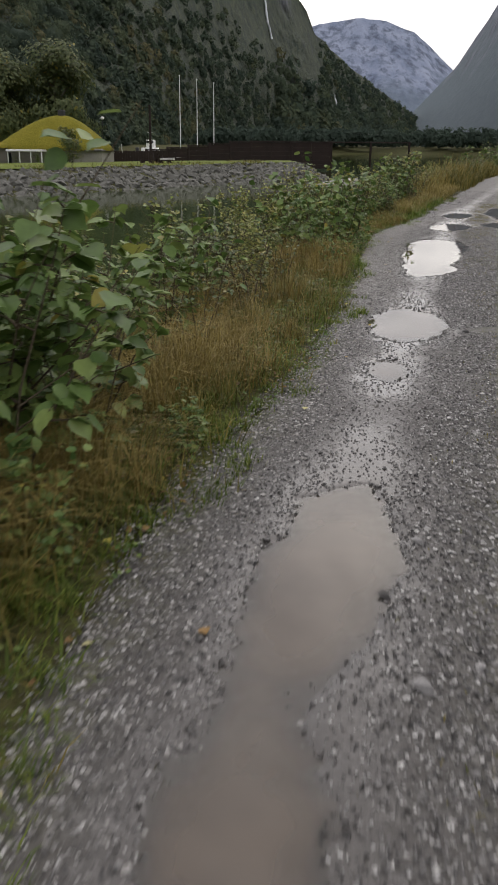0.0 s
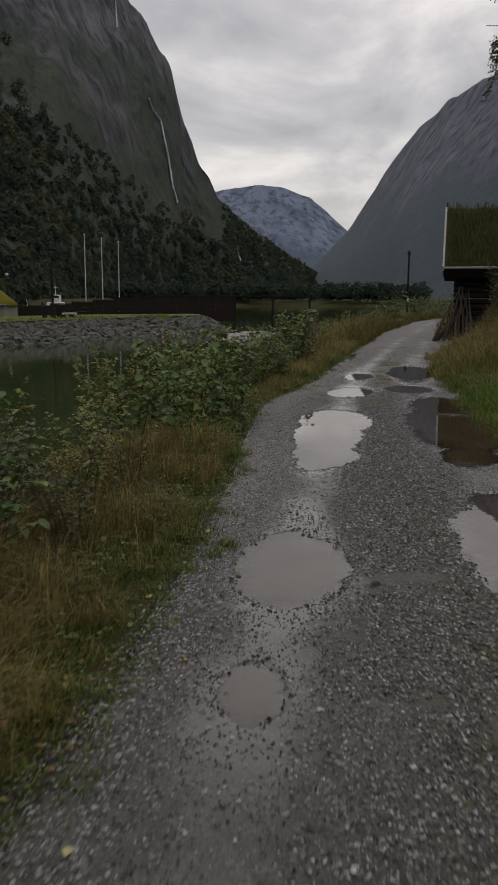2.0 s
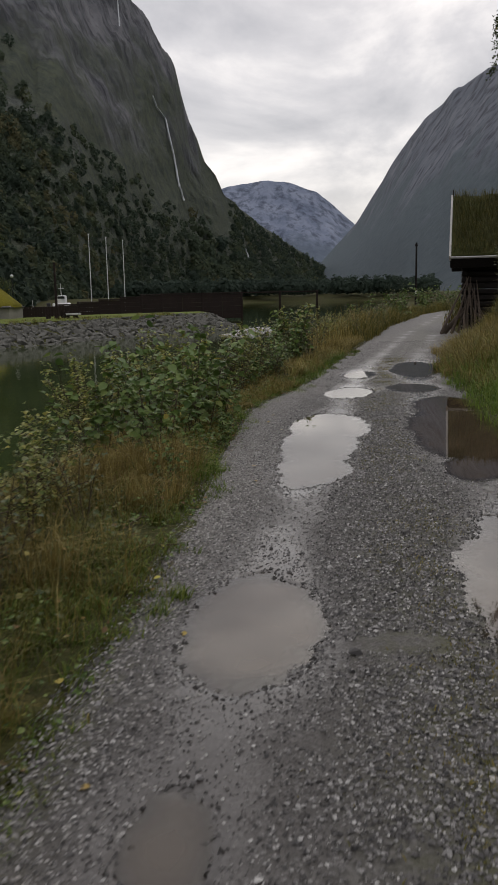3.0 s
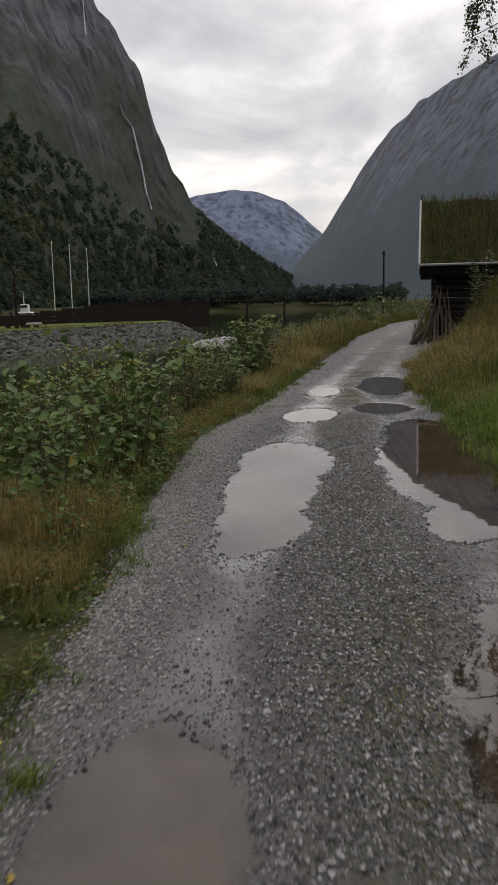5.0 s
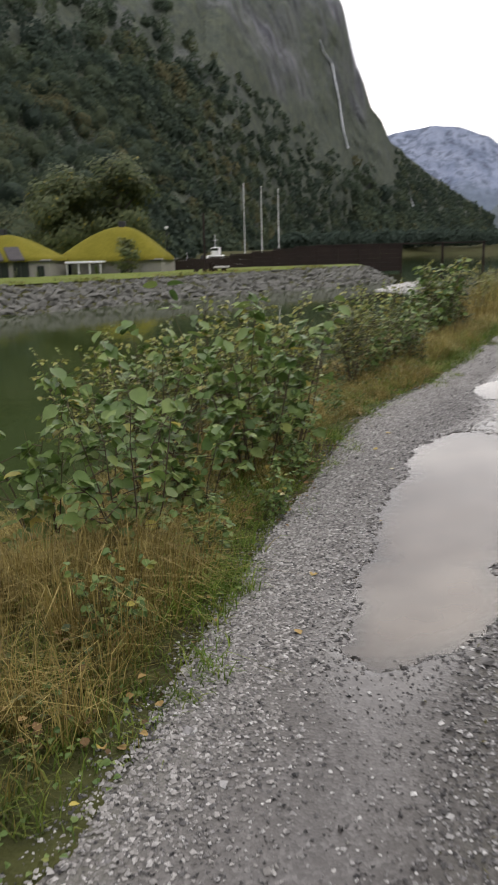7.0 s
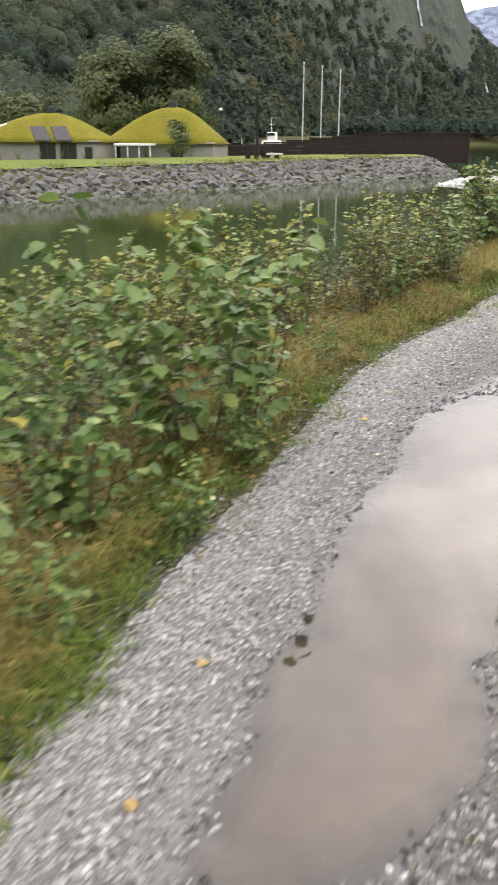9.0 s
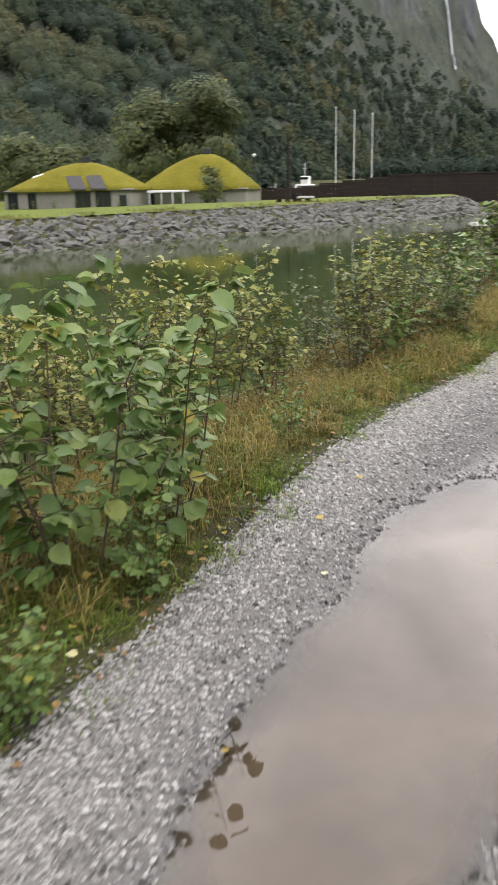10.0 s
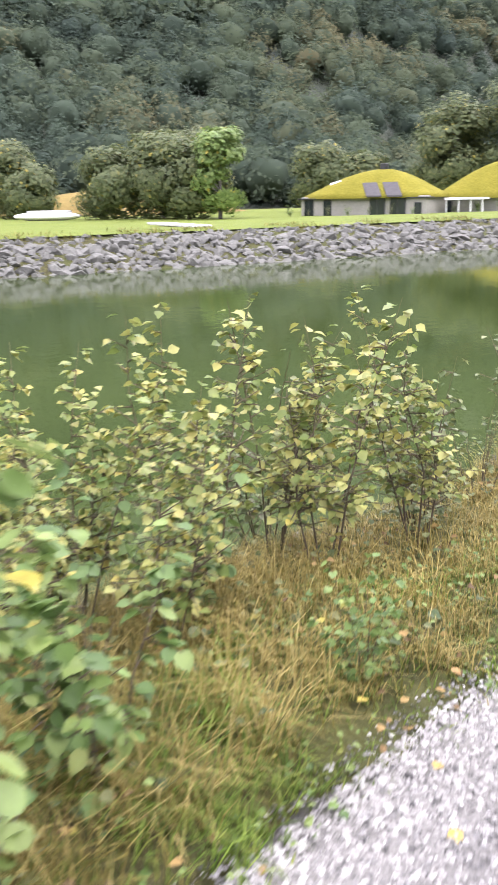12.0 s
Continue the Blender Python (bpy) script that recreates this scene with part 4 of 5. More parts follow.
# ---------------------------------------------------------------- houses with sedum roofs
def sod_house(name, x0, x1, y, apex, eave, base, depth, label, openings):
    ob = thing(name, label, "house", pose((x0 + x1) / 2, y, base))
    w, h = x1 - x0, eave - base
    part("wall", box("wall", M_WALL, w * 0.94, depth * 0.86, h + 0.15, pose(0, depth / 2, 0), 0.04), ob, "pale rendered wall")
    # roof: a soft mound with a thick rim
    na, nr = 48, 14
    verts, rr = [], np.linspace(0, 1, nr)
    for r in rr:
        for k in range(na):
            a = 2 * math.pi * k / na
            c, s = math.cos(a), math.sin(a)
            ex, ey = math.copysign(abs(c) ** 0.6, c), math.copysign(abs(s) ** 0.6, s)
            lift = (apex - eave) * (0.7 * (1 - r ** 1.9) + 0.3 * (0.5 + 0.5 * math.cos(math.pi * r)))
            verts.append((ex * w / 2 * r + (1 - r) * apex_shift(name), depth / 2 + ey * depth * 0.53 * r, h + 0.22 + lift + 0.05 * vnoise(ex * r * 6, ey * r * 6, 3)))
    for k in range(na):
        v = verts[(nr - 1) * na + k]
        verts.append((v[0], v[1], h - 0.06))
    faces = []
    for i in range(nr):
        for k in range(na):
            faces.append((i * na + k, i * na + (k + 1) % na, (i + 1) * na + (k + 1) % na, (i + 1) * na + k))
    part("roof", np_mesh("roof", verts, faces, M_MOSSROOF, True), ob, "yellow-green sedum roof")
    part("soffit", box("soffit", M_DARKFRAME, w * 0.97, depth * 0.97, 0.10, pose(0, depth / 2, h - 0.09), 0.02), ob)
    for kind, cx, ww, hh in openings:
        win = part("window" if kind != "door" else "door", box("frame", M_DARKFRAME, ww, 0.14, hh, None, 0.02), ob, "dark framed tall glazing", pose(cx, depth * 0.07 - 0.05, 0.12))
        for g in (-0.25, 0.25):
            part("pane", box("pane", M_GLASS, ww * 0.42, 0.05, hh * 0.86, None, 0), win, m=pose(g * ww, -0.07, hh * 0.07))
        if kind == "dormer":
            bm = bmesh.new()
            bmesh.ops.create_cube(bm, size=1)
            for v in bm.verts:
                back = v.co.y > 0
                v.co = Vector((v.co.x * ww * 1.0 - (1.3 if back else 0.0), (0.9 if back else -0.5), (1.25 if back else -0.1) + v.co.z * 0.2))
            bmesh.ops.bevel(bm, geom=bm.edges[:], offset=0.03, segments=1, affect="EDGES")
            bm.transform(pose(cx, 0.1, h + 0.22))
            part("dormer_glazing", bm_mesh("dormer", bm, M_ROOFTILE), ob, "sloping grey rooflight")
    part("chimney", box("chimney", M_DARKFRAME, 0.7, 0.7, 0.8, pose(apex_shift(name), depth / 2, h + apex - eave), 0.04), ob, "small dark chimney")
    return ob


def apex_shift(name):
    return 1.2 if name == "garden_house" else 1.2


sod_house("garden_house", -53.6, -37.2, 95, 3.45, 0.75, -1.28, 6.5, "low pavilion with domed yellow-green sedum roof", [("window", -6.6, 1.2, 1.75), ("window", -4.2, 1.0, 1.7), ("dormer", 2.0, 1.8, 1.9), ("dormer", 4.4, 1.8, 1.9), ("window", 6.7, 0.8, 1.4)])
sod_house("side_house", -40.0, -26.2, 100, 4.1, 0.55, -1.3, 6.5, "second pavilion with steep sedum roof and chimney", [("window", -4.6, 0.9, 1.4), ("window", 2.4, 1.4, 1.3)])
SKY = thing("roof_dome", "white dome rooflight on the sedum roof", "rooflight", pose(-49.2, 97.2, 1.75))
part("dome", box("dome", M_WHITE, 1.7, 1.4, 0.75, pose(0, 0, 0, 0, -12, 0), 0.3), SKY)
PORCH = thing("porch", "white flat-roofed porch beside the pavilion", "porch", pose(-34.8, 98.6, -1.28))
part("canopy", box("canopy", M_WHITE, 4.2, 1.6, 0.22, pose(0, 0, 1.65), 0.03), PORCH)
for gx in (-1.95, -0.6, 0.7, 1.95):
    part("post", box("post", M_WHITE, 0.12, 0.12, 1.65, pose(gx, -0.6, 0), 0.02), PORCH)

FENCE = thing("board_fence", "dark red-brown wooden board fence near the pier", "fence", pose(-26.5, 108, -1.35))
for k in range(34):
    part("board", box("board", M_PIER, 0.30, 0.05, 1.75 + 0.1 * random.random(), None, 0.01), FENCE, m=pose(-5 + k * 0.33, 0, 0))
part("rail", box("rail", M_PIER, 11.4, 0.08, 0.14, pose(0.4, 0.07, 1.3), 0.01), FENCE)

# ---------------------------------------------------------------- pier, flagpoles, boat
PIER = thing("timber_pier", "long dark timber pier on posts", "pier")
P0, P1 = Vector((-33, 114, 0)), Vector((10, 127, 0))
SPANS = 16
turn = math.degrees(math.atan2((P1 - P0).y, (P1 - P0).x))
for k in range(SPANS + 1):
    u = k / SPANS
    p = P0.lerp(P1, u)
    top = -0.25 + 1.9 * min(1, u * 2.2)
    if u < 0.45 or k % 2 == 0:
        part("post", box("post", M_PIER, 0.26, 0.26, top + 3.35, pose(p.x, p.y, -3.2, 0, 0, turn), 0.03), PIER)
    if k < SPANS:
        c = P0.lerp(P1, u + 0.5 / SPANS)
        ln = (P1 - P0).length / SPANS
        for j in range(6):
            if u < 0.7 and (j < 5 or random.random() < 0.8):
                part("plank", box("plank", M_PIER, ln * 0.99, 0.09, 0.552, pose(c.x, c.y, top - 0.62 - j * 0.56, 0, random.uniform(-0.5, 0.5), turn), 0.02), PIER)
        part("deck", box("deck", M_PIER, ln, 1.8, 0.16, pose(c.x, c.y + 0.8, top - 0.05, 0, 0, turn), 0.02), PIER)

for fx, ftop in ((-21.05, 9.7), (-18.75, 9.25), (-16.5, 8.8)):
    fp = thing("flagpole", "tall bare white flagpole behind the pier", "flagpole", pose(fx, 120.5, -3.1), "three flagpoles")
    v, f = tubes([([(0, 0, 0), (0, 0, 5), (0, 0, ftop + 3.1)], [0.075, 0.065, 0.045])], 10)
    part("pole", np_mesh("pole", v, f, M_FLAGPOLE, True), fp)
    bm = bmesh.new()
    bmesh.ops.create_uvsphere(bm, u_segments=10, v_segments=6, radius=0.11)
    bm.transform(pose(0, 0, ftop + 3.16))
    part("finial", bm_mesh("finial", bm, M_FLAGPOLE, True), fp)
    part("foot", box("foot", M_CONCRETE, 0.5, 0.5, 1.1, None, 0.04), fp)

BOAT = thing("motor_vessel", "white motor vessel with mast moored behind the pier", "boat", pose(-27.2, 127, -2.4))
bm = bmesh.new()
bmesh.ops.create_grid(bm, x_segments=12, y_segments=6, size=1)
for v in bm.verts:
    u, w = v.co.x, v.co.y
    beam = 1.6 * (1 - max(0, u) ** 2.5)
    v.co = Vector((u * 5, w * beam, 2.3 * (abs(w) ** 1.5) + 0.35 * max(0, u) ** 2 + 0.2))
part("hull", bm_mesh("hull", bm, M_WHITE, True), BOAT)
part("deck", box("deck", M_CONCRETE, 8.4, 2.6, 0.1, pose(-0.4, 0, 2.25), 0.02), BOAT)
part("cabin", box("cabin", M_WHITE, 2.3, 1.9, 0.85, pose(0.6, 0, 2.3), 0.12), BOAT)
part("wheelhouse", box("wheelhouse", M_WHITE, 1.1, 1.4, 1.1, pose(0.7, 0, 3.1), 0.1), BOAT)
part("window", box("window", M_GLASS, 1.0, 1.54, 0.35, pose(0.7, 0, 3.75), 0.02), BOAT, "dark cabin window")
part("funnel", box("funnel", M_DARKFRAME, 0.5, 0.5, 0.9, pose(-1.2, 0, 2.3, 0, -8, 0), 0.08), BOAT, "dark stub funnel")
part("bulwark", box("bulwark", M_WHITE, 3.0, 2.2, 0.45, pose(3.0, 0, 2.3), 0.15), BOAT)
v, f = tubes([([(0.6, 0, 4.2), (0.55, 0, 6.0)], [0.06, 0.03]), ([(0.2, 0, 5.2), (1.0, 0, 5.2)], [0.03, 0.03]), ([(-3.5, 0, 2.3), (-3.6, 0, 3.6)], [0.05, 0.03])], 6)
part("mast", np_mesh("mast", v, f, M_FLAGPOLE, True), BOAT)

LAMP = thing("street_lamp", "white globe lamp on a slim pole", "street lamp", pose(-31.3, 119, -1.5))
v, f = tubes([([(0, 0, 0), (0, 0, 5.7)], [0.07, 0.05])], 8)
part("pole", np_mesh("pole", v, f, M_DARKFRAME, True), LAMP)
bm = bmesh.new()
bmesh.ops.create_uvsphere(bm, u_segments=12, v_segments=8, radius=0.26)
bm.transform(pose(0, 0, 5.95) @ Matrix.Diagonal((1, 1, 0.8, 1)))
part("globe", bm_mesh("globe", bm, M_WHITE, True), LAMP, "white glass globe")

DOLPHIN = thing("mooring_dolphin", "cluster of dark brown wooden mooring posts", "mooring post", pose(-16.6, 80, -3.0))
for k, (mx, my, mh) in enumerate(((0, 0, 3.6), (0.8, 0.3, 3.3), (-0.8, 0.2, 3.0), (0.3, 1.0, 3.4), (1.5, 0.6, 2.9), (-0.2, 0.9, 7.6))):
    v, f = tubes([([(mx * 1.3, my * 1.3, 0), (mx, my, mh)], [0.26, 0.22] if mh < 5 else [0.13, 0.10])], 10)
    part("post", np_mesh("post", v, f, M_PIER, True), DOLPHIN)
part("cap", box("cap", M_BARGE, 1.2, 0.9, 0.16, pose(1.4, 0.4, 2.95), 0.02), DOLPHIN, "pale grey wooden cap")
part("crosspiece", box("crosspiece", M_PIER, 2.8, 0.25, 0.3, pose(0.3, -0.3, 2.2), 0.02), DOLPHIN)

SLAB = thing("concrete_slab", "pale concrete landing slab on the bank top", "slab", pose(-34.5, 53.6, -0.36, 0, 0, -28))
part("slab_top", box("slab_top", M_CONCRETE, 8, 1.3, 0.14, None, 0.03), SLAB)
COVER = thing("covered_dinghy", "low white covered boat standing on the lawn", "boat", pose(-80.5, 82, float(ground_z(-80.5, 82)), 0, 0, 25))
bm = bmesh.new()
bmesh.ops.create_uvsphere(bm, u_segments=20, v_segments=10, radius=1)
bm.transform(pose(0, 0, 0.55) @ Matrix.Diagonal((4.4, 1.3, 0.55, 1)))
part("hull", bm_mesh("hull", bm, M_WHITE, True), COVER)
part("cover", box("cover", M_CONCRETE, 5.2, 1.5, 0.45, pose(0.3, 0, 0.75), 0.2), COVER, "grey tarpaulin cover")
fgx, fgy = np.meshgrid(np.linspace(-118, -80, 30), np.linspace(98, 122, 20))
fgz = ground_z(fgx, fgy) + 0.1 + 3.6 * np.sin(np.clip((fgy - 98) / 24, 0, 1) * math.pi) * np.sin(np.clip((fgx + 118) / 38, 0, 1) * math.pi) ** 0.4 - 0.12 * (fgy > 121)
FIELDME = np_mesh("stubble_field", np.stack([fgx, fgy, fgz], -1).reshape(-1, 3), grid_faces(20, 30), M_FIELD, True)
tagged(new("stubble_field", FIELDME), "ochre stubble field below the woods", "field", kind="structure")

# ---------------------------------------------------------------- turf-roofed hut beside the road
HUT = thing("turf_hut", "tarred log boathouse with turf roof", "hut", pose(8.05, 34.0, 0.05, 0, 0, -13.5))
HW, HD, HE, HR = 7.0, 5.4, 2.55, 4.85
for k in range(12):
    zz = k * 0.21
    for nm, sx, sy, px, py in (("log", HW, 0.2, HW / 2, 0.1), ("log", HW, 0.2, HW / 2, HD - 0.1), ("log", 0.2, HD + 0.3, 0.1, HD / 2), ("log", 0.2, HD + 0.3, HW - 0.1, HD / 2)):
        part(nm, box(nm, M_TARRED, sx, sy, 0.198, pose(px, py, zz + (0.1 if sy > 1 else 0) * 0), 0.05), HUT)
bm = bmesh.new()
for gx in (0.06, 0.16, HW - 0.16, HW - 0.06):
    vs3 = [bm.verts.new((gx, 0, HE - 0.1)), bm.verts.new((gx, HD, HE - 0.1)), bm.verts.new((gx, HD / 2, HR - 0.35))]
    bm.faces.new(vs3)
part("gable", bm_mesh("gable", bm, M_TARRED), HUT)
rise, run = HR - HE - 0.35, HD / 2 + 0.45
pitch_deg = math.degrees(math.atan2(rise, HD / 2))
ln = math.hypot(run, run * rise / (HD / 2))
for sgn, yy, rz in ((1, -0.45, 0), (-1, HD + 0.45, 180)):
    m = pose(HW / 2, yy, HE - 0.45 * rise / (HD / 2), 0, 0, rz) @ pose(0, 0, 0, pitch_deg, 0, 0)
    part("roof_boards", box("roof_boards", M_TARRED, HW + 0.8, ln, 0.10, m @ pose(0, ln / 2, 0), 0.01), HUT)
    # turf, thick and uneven
    gx, gy = np.meshgrid(np.linspace(-HW / 2 - 0.36, HW / 2 + 0.36, 60), np.linspace(0.05, ln, 26))
    top = 0.34 + 0.14 * fbm(gx * 2, gy * 2 + sgn * 9, 3, 44)
    va = np.stack([gx, gy, top], -1).reshape(-1, 3)
    va = np.concatenate([va, np.stack([gx[0], gy[0], np.full(60, 0.1)], -1)])
    fa = np.concatenate([grid_faces(26, 60), np.stack([np.arange(59) + 1, np.arange(59), 26 * 60 + np.arange(59), 26 * 60 + np.arange(59) + 1], 1)])
    mm = np.array(m)
    part("turf", np_mesh("turf", va @ mm[:3, :3].T + mm[:3, 3], fa, M_GROUND, True), HUT, "overgrown green turf")
    n = 9000 if sgn > 0 else 2500
    bx, by = rng.uniform(-HW / 2 - 0.3, HW / 2 + 0.3, n), rng.uniform(0.05, ln, n)
    root = np.stack([bx, by, np.full(n, 0.40)], 1) @ mm[:3, :3].T + mm[:3, 3]
    v, f = blades(root[:, 0], root[:, 1], root[:, 2], rng.uniform(0.12, 0.42, n), rng.uniform(0.006, 0.012, n), rng.uniform(0.1, 0.35, n), rng.uniform(0, 0.5, n))
    tagged(part("roof_grass", np_mesh("roof_grass", v, f, M_ROOFGRASS), HUT), kind="stuff")
    part("eave_log", box("eave_log", M_TARRED, HW + 0.8, 0.16, 0.44, m @ pose(0, 0.06, -0.06), 0.03), HUT)
    part("fascia_strip", box("fascia_strip", M_BARGE, HW + 0.8, 0.05, 0.07, m @ pose(0, -0.05, 0.36), 0.01), HUT, "pale weathered edge strip")
    for sx in (-1, 1):
        part("bargeboard", box("bargeboard", M_BARGE, 0.07, ln + 0.1, 0.20, m @ pose(sx * (HW / 2 + 0.4), ln / 2, 0.26), 0.01), HUT, "pale weathered bargeboard")
v, f = tubes([([(-0.36, HD / 2, HR - 0.2), (-0.36, HD / 2, HR + 0.25)], [0.035, 0.02])], 6)
part("ridge_spike", np_mesh("ridge_spike", v, f, M_TARRED, True), HUT)

BRUSH = thing("brushwood_stack", "old poles and branches leaning on the hut corner", "wood pile", pose(8.0, 33.6, 0.02, 0, 0, -13))
for k in range(17):
    bx0, by0 = random.uniform(-0.75, 1.0), random.uniform(-0.5, 0.0)
    bx1, hgt = random.uniform(0.1, 0.5), random.uniform(1.0, 2.0)
    mid = ((bx0 + bx1) / 2 + random.uniform(-0.08, 0.08), by0 * 0.6 + 0.05, hgt * 0.5)
    v, f = tubes([([(bx0, by0, 0), mid, (bx1, 0.12, hgt)], [random.uniform(0.03, 0.08), 0.035, 0.015])], 6)
    part("pole", np_mesh("pole", v, f, M_DRIFT, True), BRUSH)

POLE = thing("utility_pole", "dark wooden utility pole beyond the bend", "utility pole", pose(19.0, 100, 0.1))
v, f = tubes([([(0, 0, -0.3), (0, 0, 6.6)], [0.13, 0.09])], 8)
part("post", np_mesh("post", v, f, M_TARRED, True), POLE)
part("crossarm", box("crossarm", M_TARRED, 0.36, 0.1, 0.12, pose(0, 0, 6.2), 0.01), POLE)
for gx in (-0.13, 0.13):
    part("insulator", box("insulator", M_DARKFRAME, 0.07, 0.07, 0.16, pose(gx, 0, 6.32), 0.02), POLE)
part("marker", box("marker", M_WHITE, 0.25, 0.06, 0.4, pose(0, -0.17, 1.0), 0.02), POLE, "small pale marker plate")


# ---------------------------------------------------------------- birch that hangs over the track
def hanging_birch():
    base = np.array([8.7, 24.2, float(ground_z(8.7, 24.2))])
    ob = thing("birch", "birch with drooping leafy twigs over the track", "tree", pose(*base))
    lines = [([(0, 0, -0.2), (-0.1, 0, 3), (0.05, 0.1, 6), (-0.1, 0, 10.6)], [0.17, 0.13, 0.085, 0.02])]
    at, way = [], []
    for k in range(26):
        z0 = rng.uniform(3.0, 9.0) if k > 9 else rng.uniform(7.5, 8.9) if k < 8 else rng.uniform(5.6, 6.0)
        a = rng.uniform(-1.5, 1.5) if k > 9 else math.pi + rng.uniform(-0.22, 0.22)
        reach = rng.uniform(1.4, 3.0) if k > 9 else rng.uniform(2.2, 2.85)
        p = np.array([math.cos(a), math.sin(a), 0])
        end = p * reach + np.array([0, 0, z0 + rng.uniform(-0.2, 0.9)])
        lines.append(([(0, 0, z0), p * reach * 0.5 + np.array([0, 0, z0 + 0.7]), end], [0.035, 0.02, 0.008]))
        for j in range(9):
            u = rng.uniform(0.35, 1.0)
            s0 = p * reach * u + np.array([0, 0, z0 + 0.6 * (1 - abs(2 * u - 1)) + (end[2] - z0) * u * 0.5])
            drop = rng.uniform(0.3, 0.85)
            s1 = s0 + np.array([rng.uniform(-0.35, 0.35), rng.uniform(-0.35, 0.35), -drop])
            lines.append(([s0, (s0 + s1) / 2 + rng.normal(0, 0.05, 3), s1], [0.007, 0.005, 0.003]))
            for i in range(80):
                at.append(s0 + (s1 - s0) * rng.uniform(0, 1) + rng.normal(0, 0.05, 3))
                way.append((rng.normal(), rng.normal(), rng.normal() - 0.6))
    v, f = tubes(lines, 5)
    part("trunk", np_mesh("trunk", v, f, M_STEM, True), ob)
    at = np.array(at)
    v, f = leaves(at, np.array(way), rng.uniform(0.04, 0.07, len(at)), 0)
    part("crown", np_mesh("crown", v, f, M_BIRCHLEAF), ob)


hanging_birch()


# ---------------------------------------------------------------- shrubs on the verge
def shrub(label, category, stems, height, spread, per_stem, size, leaf_mat, branchy=0.5, bare=0.15):
    """A shrub at the origin: a mesh of stems and a mesh of leaves."""
    ob = thing("shrub" if category == "shrub" else "sapling", label, category, pose(0, -60, 0))
    lines, at, way, big = [], [], [], []
    for k in range(stems):
        a = rng.uniform(0, 2 * math.pi)
        h = height * rng.uniform(0.62, 1.0) if k else height
        lean = spread * rng.uniform(0.25, 1.0) if stems > 1 else spread * 0.2
        p = np.array([math.cos(a), math.sin(a), 0])
        foot = p * 0.10 * rng.uniform(0.2, 1)
        pts = [foot, foot + p * lean * 0.30 + np.array([0, 0, h * 0.4]) + rng.normal(0, 0.02, 3), foot + p * lean * 0.65 + np.array([0, 0, h * 0.75]) + rng.normal(0, 0.025, 3), foot + p * lean + np.array([0, 0, h])]
        lines.append((pts, [0.0058, 0.0045, 0.003, 0.0012]))
        pts = np.array(pts)

        def spot(u):
            return np.array([np.interp(u, [0, 0.4, 0.75, 1], pts[:, i]) for i in range(3)])

        for j in range(per_stem):
            u = rng.uniform(bare, 1.0)
            s0 = spot(u)
            b = rng.uniform(0, 2 * math.pi)
            out = np.array([math.cos(b), math.sin(b), rng.uniform(-0.1, 0.6)])
            if rng.uniform() < branchy and u < 0.92:
                ln = rng.uniform(0.08, 0.30) * (1.25 - u)
                s1 = s0 + out * ln
                lines.append(([s0, s1], [0.004, 0.002]))
                for i in range(4):
                    w = rng.uniform(0.3, 1.0)
                    at.append(s0 + (s1 - s0) * w)
                    c = b + rng.uniform(-1.2, 1.2)
                    way.append((math.cos(c), math.sin(c), rng.uniform(-0.75, 0.25)))
                    big.append(size * rng.uniform(0.6, 1.15))
            else:
                at.append(s0 + out * 0.03)
                way.append((out[0], out[1], rng.uniform(-0.7, 0.25)))
                big.append(size * rng.uniform(0.7, 1.25))
    v, f = tubes(lines, 5)
    part("stem", np_mesh("stem", v, f, M_STEM, True), ob)
    v, f = leaves(np.array(at), np.array(way), np.array(big), 0, *((BROAD_V, BROAD_F) if size > 0.07 else (LEAF_V, LEAF_F)))
    part("foliage", np_mesh("foliage", v, f, leaf_mat, True), ob)
    return ob


HAZEL = [shrub("leafy green hazel shrub on the river bank", "shrub", 7, 1.30, 0.55, 21, 0.09, M_HAZEL) for _ in range(3)]
DULL = [shrub("dull green willow scrub with small leaves", "shrub", 7, 1.25, 0.45, 28, 0.050, M_DULL) for _ in range(3)]
PALE = [shrub("young birch sapling with pale yellowing leaves", "sapling", 4, 1.40, 0.38, 58, 0.054, M_PALE, 0.7, 0.28) for _ in range(3)]
WEED = [shrub("dark bare-stemmed weeds in the dry grass", "shrub", 6, 0.95, 0.35, 9, 0.045, M_DULL, 0.2, 0.4) for _ in range(2)]
KINDS = {"h": HAZEL, "d": DULL, "p": PALE, "w": WEED}
